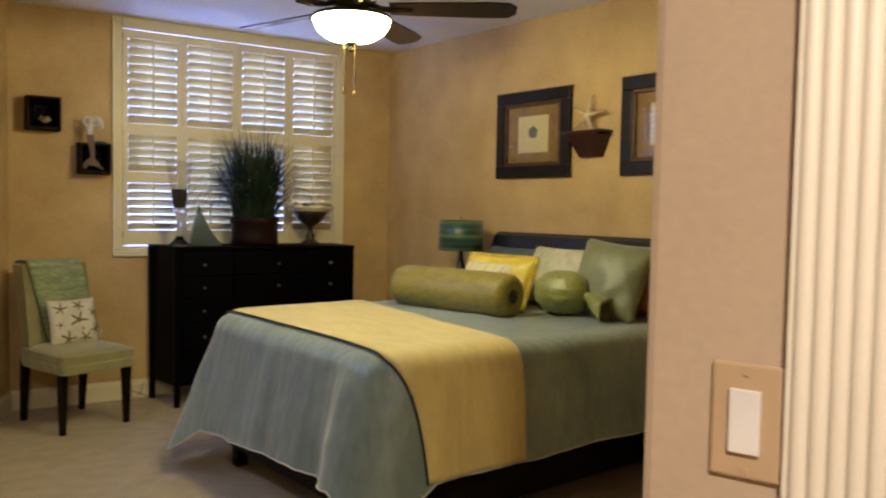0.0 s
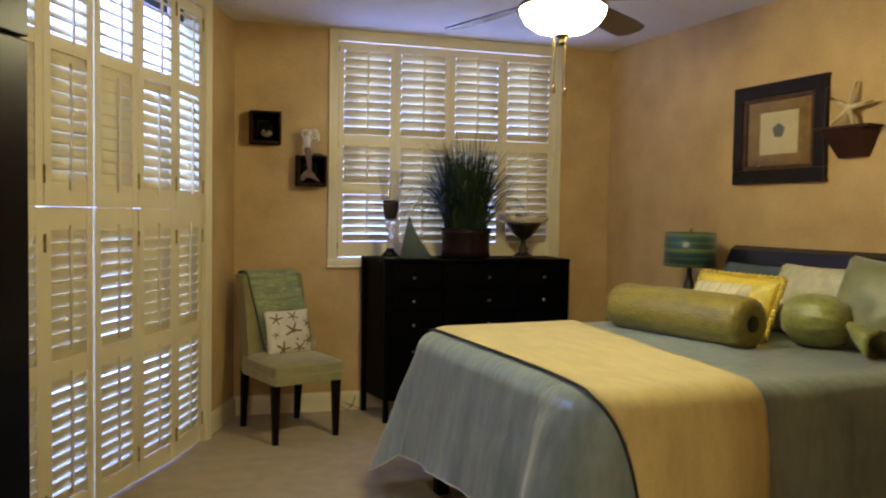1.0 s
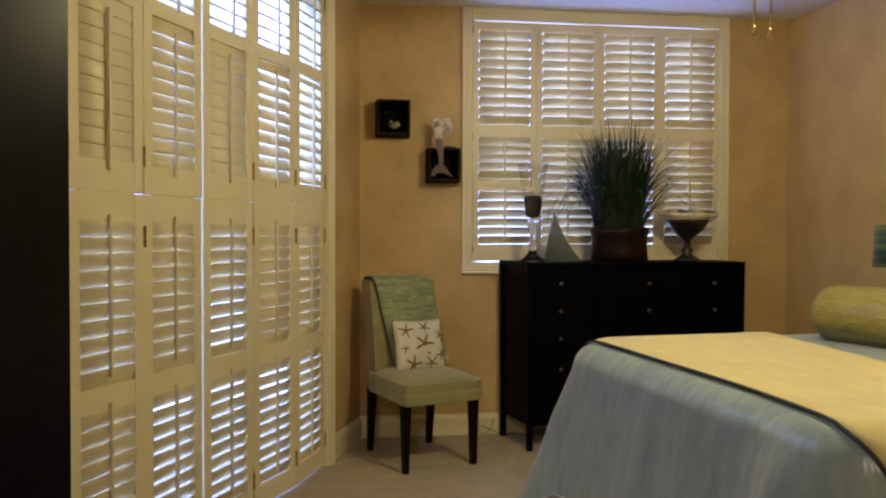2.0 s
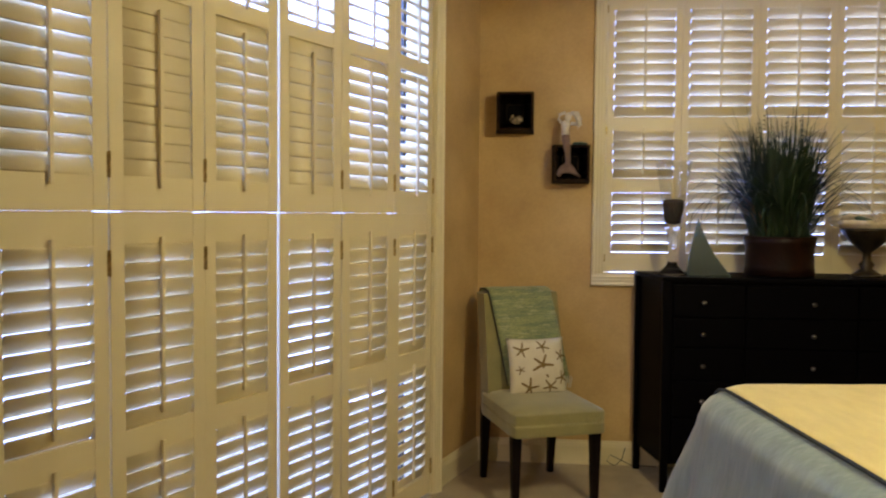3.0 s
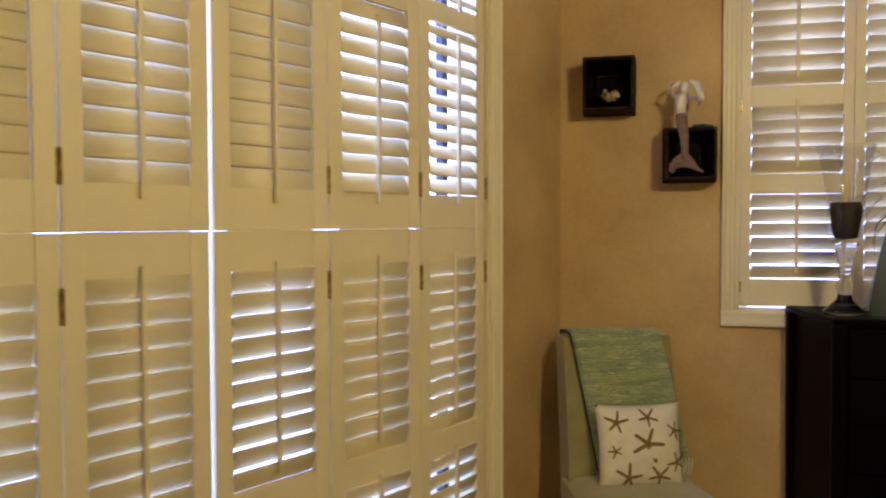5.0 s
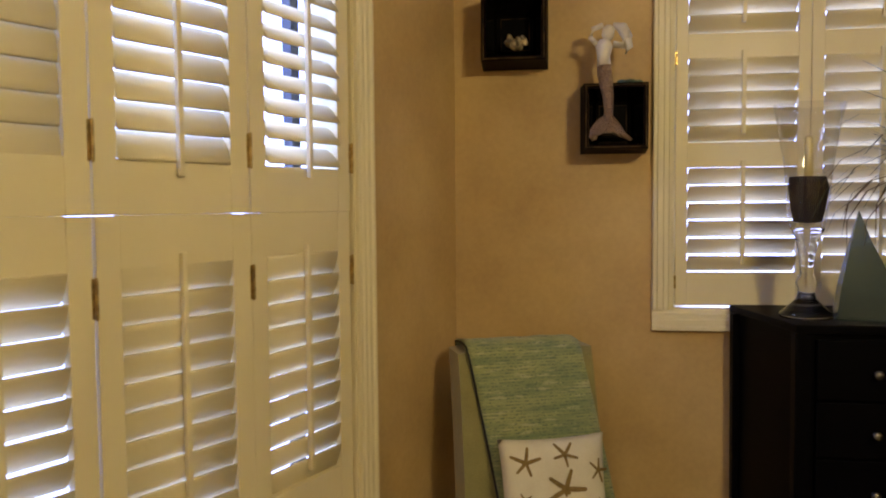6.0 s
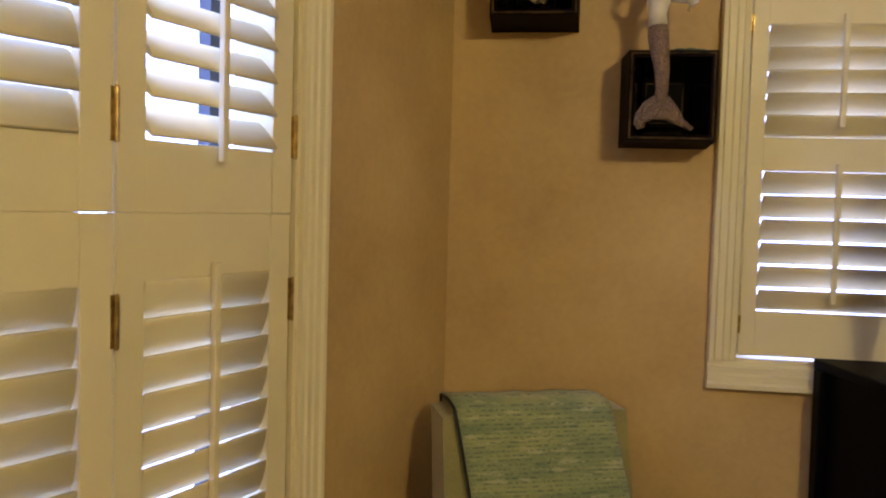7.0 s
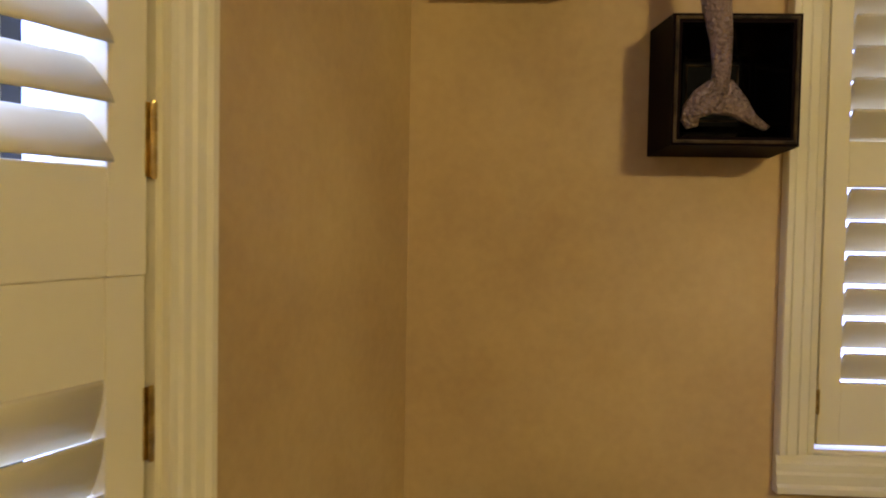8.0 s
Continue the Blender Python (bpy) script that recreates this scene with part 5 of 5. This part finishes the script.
for sgn in (-1, 1):
    ebm = lathe([(0.0, 0.0), (0.032, 0.0), (0.036, 0.008), (0.024, 0.016), (0.0, 0.018)], 18)
    bmesh.ops.rotate(ebm, verts=ebm.verts[:], matrix=Matrix.Rotation(radians(90) * sgn, 3, "Y"))
    bmesh.ops.translate(ebm, vec=(sgn * 0.395, 0, 0), verts=ebm.verts[:])
    part("end_button", ebm, PIPING, bol, "dark end button", smooth=True)


def pillow(A, N, w, h, t, lean, turn, mat, label, lift=0.006, seed=0.0, trim=None, roll=0.0, crease=0.008):
    m = HB @ Matrix.Translation((A, -N, BZ + lift)) @ Euler((0, 0, radians(turn))).to_matrix().to_4x4() @ Euler((radians(-lean), 0, 0)).to_matrix().to_4x4() @ Matrix.Translation((0, 0, h / 2)) @ Euler((0, radians(roll), 0)).to_matrix().to_4x4() @ Matrix.Translation((0, 0, -h / 2))
    p = thing("pillow", m, label, "pillow", "bed pillows")
    part("cover", cushion(w, h, t, 18, 0.12, seed, crease), mat, p, smooth=True)
    if trim:
        bm = bmesh.new()
        for k in range(64):
            u = -1 + 2 * ((k % 16) + 0.5) / 16
            x, z = ((u, 1), (1, -u), (-u, -1), (-1, u))[k // 16]
            bmesh.ops.create_icosphere(bm, subdivisions=1, radius=0.015, matrix=Matrix.Translation((x * w * 0.485, 0, h / 2 + z * h * 0.485)))
        part("ruffle", bm, trim, p, "ruffled gold edging", smooth=True)
    return p


pillow(1.82, 0.36, 0.66, 0.34, 0.18, 24, 0, SLATE, "slate blue cotton bed pillow against the headboard", seed=1)
pillow(2.72, 0.36, 0.52, 0.31, 0.16, 22, 0, RUST, "rust cotton bed pillow against the headboard", seed=2)
pillow(2.26, 0.46, 0.52, 0.36, 0.16, 22, 0, IVORY, "pale ivory damask pillow", seed=3)
pillow(2.70, 0.58, 0.44, 0.42, 0.14, 24, 6, SAGEP, "sage silk square cushion standing on its edge", seed=4, roll=5, crease=0.010)
gold_p = pillow(2.075, 0.775, 0.52, 0.31, 0.11, 24, 4, GOLD, "gold silk cushion with an ivory striped centre panel", seed=5, trim=GOLD)
pnl = cushion(0.40, 0.235, 0.145, 18, 0.12, 5.0, 0.010)
bmesh.ops.translate(pnl, vec=(-0.035, -0.022, 0.022), verts=pnl.verts[:])
part("front_panel", pnl, LACE, gold_p, "ivory striped centre panel", smooth=True)

gp = thing("round_pillow", HB @ Matrix.Translation((2.49, -0.635, BZ + 0.122)) @ Euler((0, 0, radians(6))).to_matrix().to_4x4(), "green silk neckroll tied at the end like a sweet", "bolster")
gprof = [(0.02, -0.13), (0.074, -0.118), (0.104, -0.08), (0.113, -0.04), (0.115, 0.0), (0.112, 0.05), (0.104, 0.09), (0.076, 0.135), (0.022, 0.160)]
gb2 = lathe(gprof, 40, lambda a, z: 0.025 * noise.noise(Vector((math.cos(a) * 4, math.sin(a) * 4, z * 22))) + 0.075 * math.sin(13 * a + 2 * noise.noise(Vector((math.cos(a), math.sin(a), z * 9)))) * min(1, (abs(z + 0.01) / 0.13)) ** 1.3)
bmesh.ops.rotate(gb2, verts=gb2.verts[:], matrix=Matrix.Rotation(radians(90), 3, "Y"))
part("cover", gb2, GREEN, gp, smooth=True)
fl = lathe([(0.020, 0.156), (0.05, 0.20), (0.082, 0.27), (0.096, 0.305), (0.08, 0.275), (0.016, 0.158)], 40, lambda a, z: 0.08 * math.sin(5 * a) * (z - 0.15) / 0.12)
bmesh.ops.rotate(fl, verts=fl.verts[:], matrix=Matrix.Rotation(radians(90), 3, "Y"))
for v in fl.verts:
    v.co.z = max(-0.118, v.co.z * 0.7 - 0.55 * (v.co.x - 0.156))
part("gathered_end", fl, GREEN, gp, "gathered flared silk end", smooth=True)

# ---- nightstands and lamp ----
def nightstand(A, mat, label, top):
    ns = thing("nightstand", HB @ Matrix.Translation((A, -0.26, 0)), label, "nightstand", "nightstands")
    part("body", boxes((-0.22, 0.22, -0.19, 0.19, 0.12, top - 0.025)), mat, ns, bevel=0.003)
    part("top", boxes((-0.235, 0.235, -0.205, 0.195, top - 0.025, top)), mat, ns, bevel=0.004)
    for x in (-0.21, 0.17):
        for y in (-0.18, 0.14):
            part("leg", boxes((x, x + 0.04, y, y + 0.04, 0, 0.12)), mat, ns)
    for z0, z1 in ((0.15, 0.33), (0.345, top - 0.045)):
        d = part("drawer", boxes((-0.20, 0.20, -0.206, -0.19, z0, z1)), mat, ns, bevel=0.003)
        shared("knob", KNOB, d, Matrix.Translation((0, -0.206, (z0 + z1) / 2)))
    return ns


nightstand(1.18, ESPRESSO, "espresso nightstand beside the bed with a lamp", 0.68)
nightstand(3.30, ESPRESSO, "espresso dark wood nightstand beside the bed", 0.62)
lamp = thing("table_lamp", HB @ Matrix.Translation((1.255, -0.28, 0.68)), "unlit table lamp with green and teal striped drum shade", "table lamp")
part("base", lathe([(0.075, 0.0), (0.078, 0.012), (0.045, 0.028), (0.020, 0.05), (0.026, 0.09), (0.040, 0.14), (0.044, 0.20), (0.030, 0.27), (0.016, 0.32), (0.012, 0.40), (0.010, 0.58)], 28), PEWTER, lamp, smooth=True)
shd = lathe([(0.152, 0.380), (0.146, 0.580), (0.143, 0.580), (0.149, 0.380)], 40)
part("shade", shd, SHADE, lamp, "green and teal striped drum shade", smooth=True)
part("shade_spider", boxes((-0.143, 0.143, -0.003, 0.003, 0.562, 0.568), (-0.003, 0.003, -0.143, 0.143, 0.5615, 0.5675)), BRASS, lamp)
part("finial", lathe([(0.004, 0.565), (0.004, 0.585), (0.012, 0.592), (0.012, 0.602), (0.0, 0.612)], 14), BRASS, lamp, smooth=True)
lil = thing("bird_ornament", HB @ Matrix.Translation((1.10, -0.42, 0.68)), "small pale upright shell ornament on the nightstand", "ornament")
part("ornament_body", lathe([(0.03, 0.0), (0.028, 0.02), (0.012, 0.05), (0.012, 0.16), (0.03, 0.20), (0.02, 0.235), (0.0, 0.25)], 18), SHELLW, lil, smooth=True)
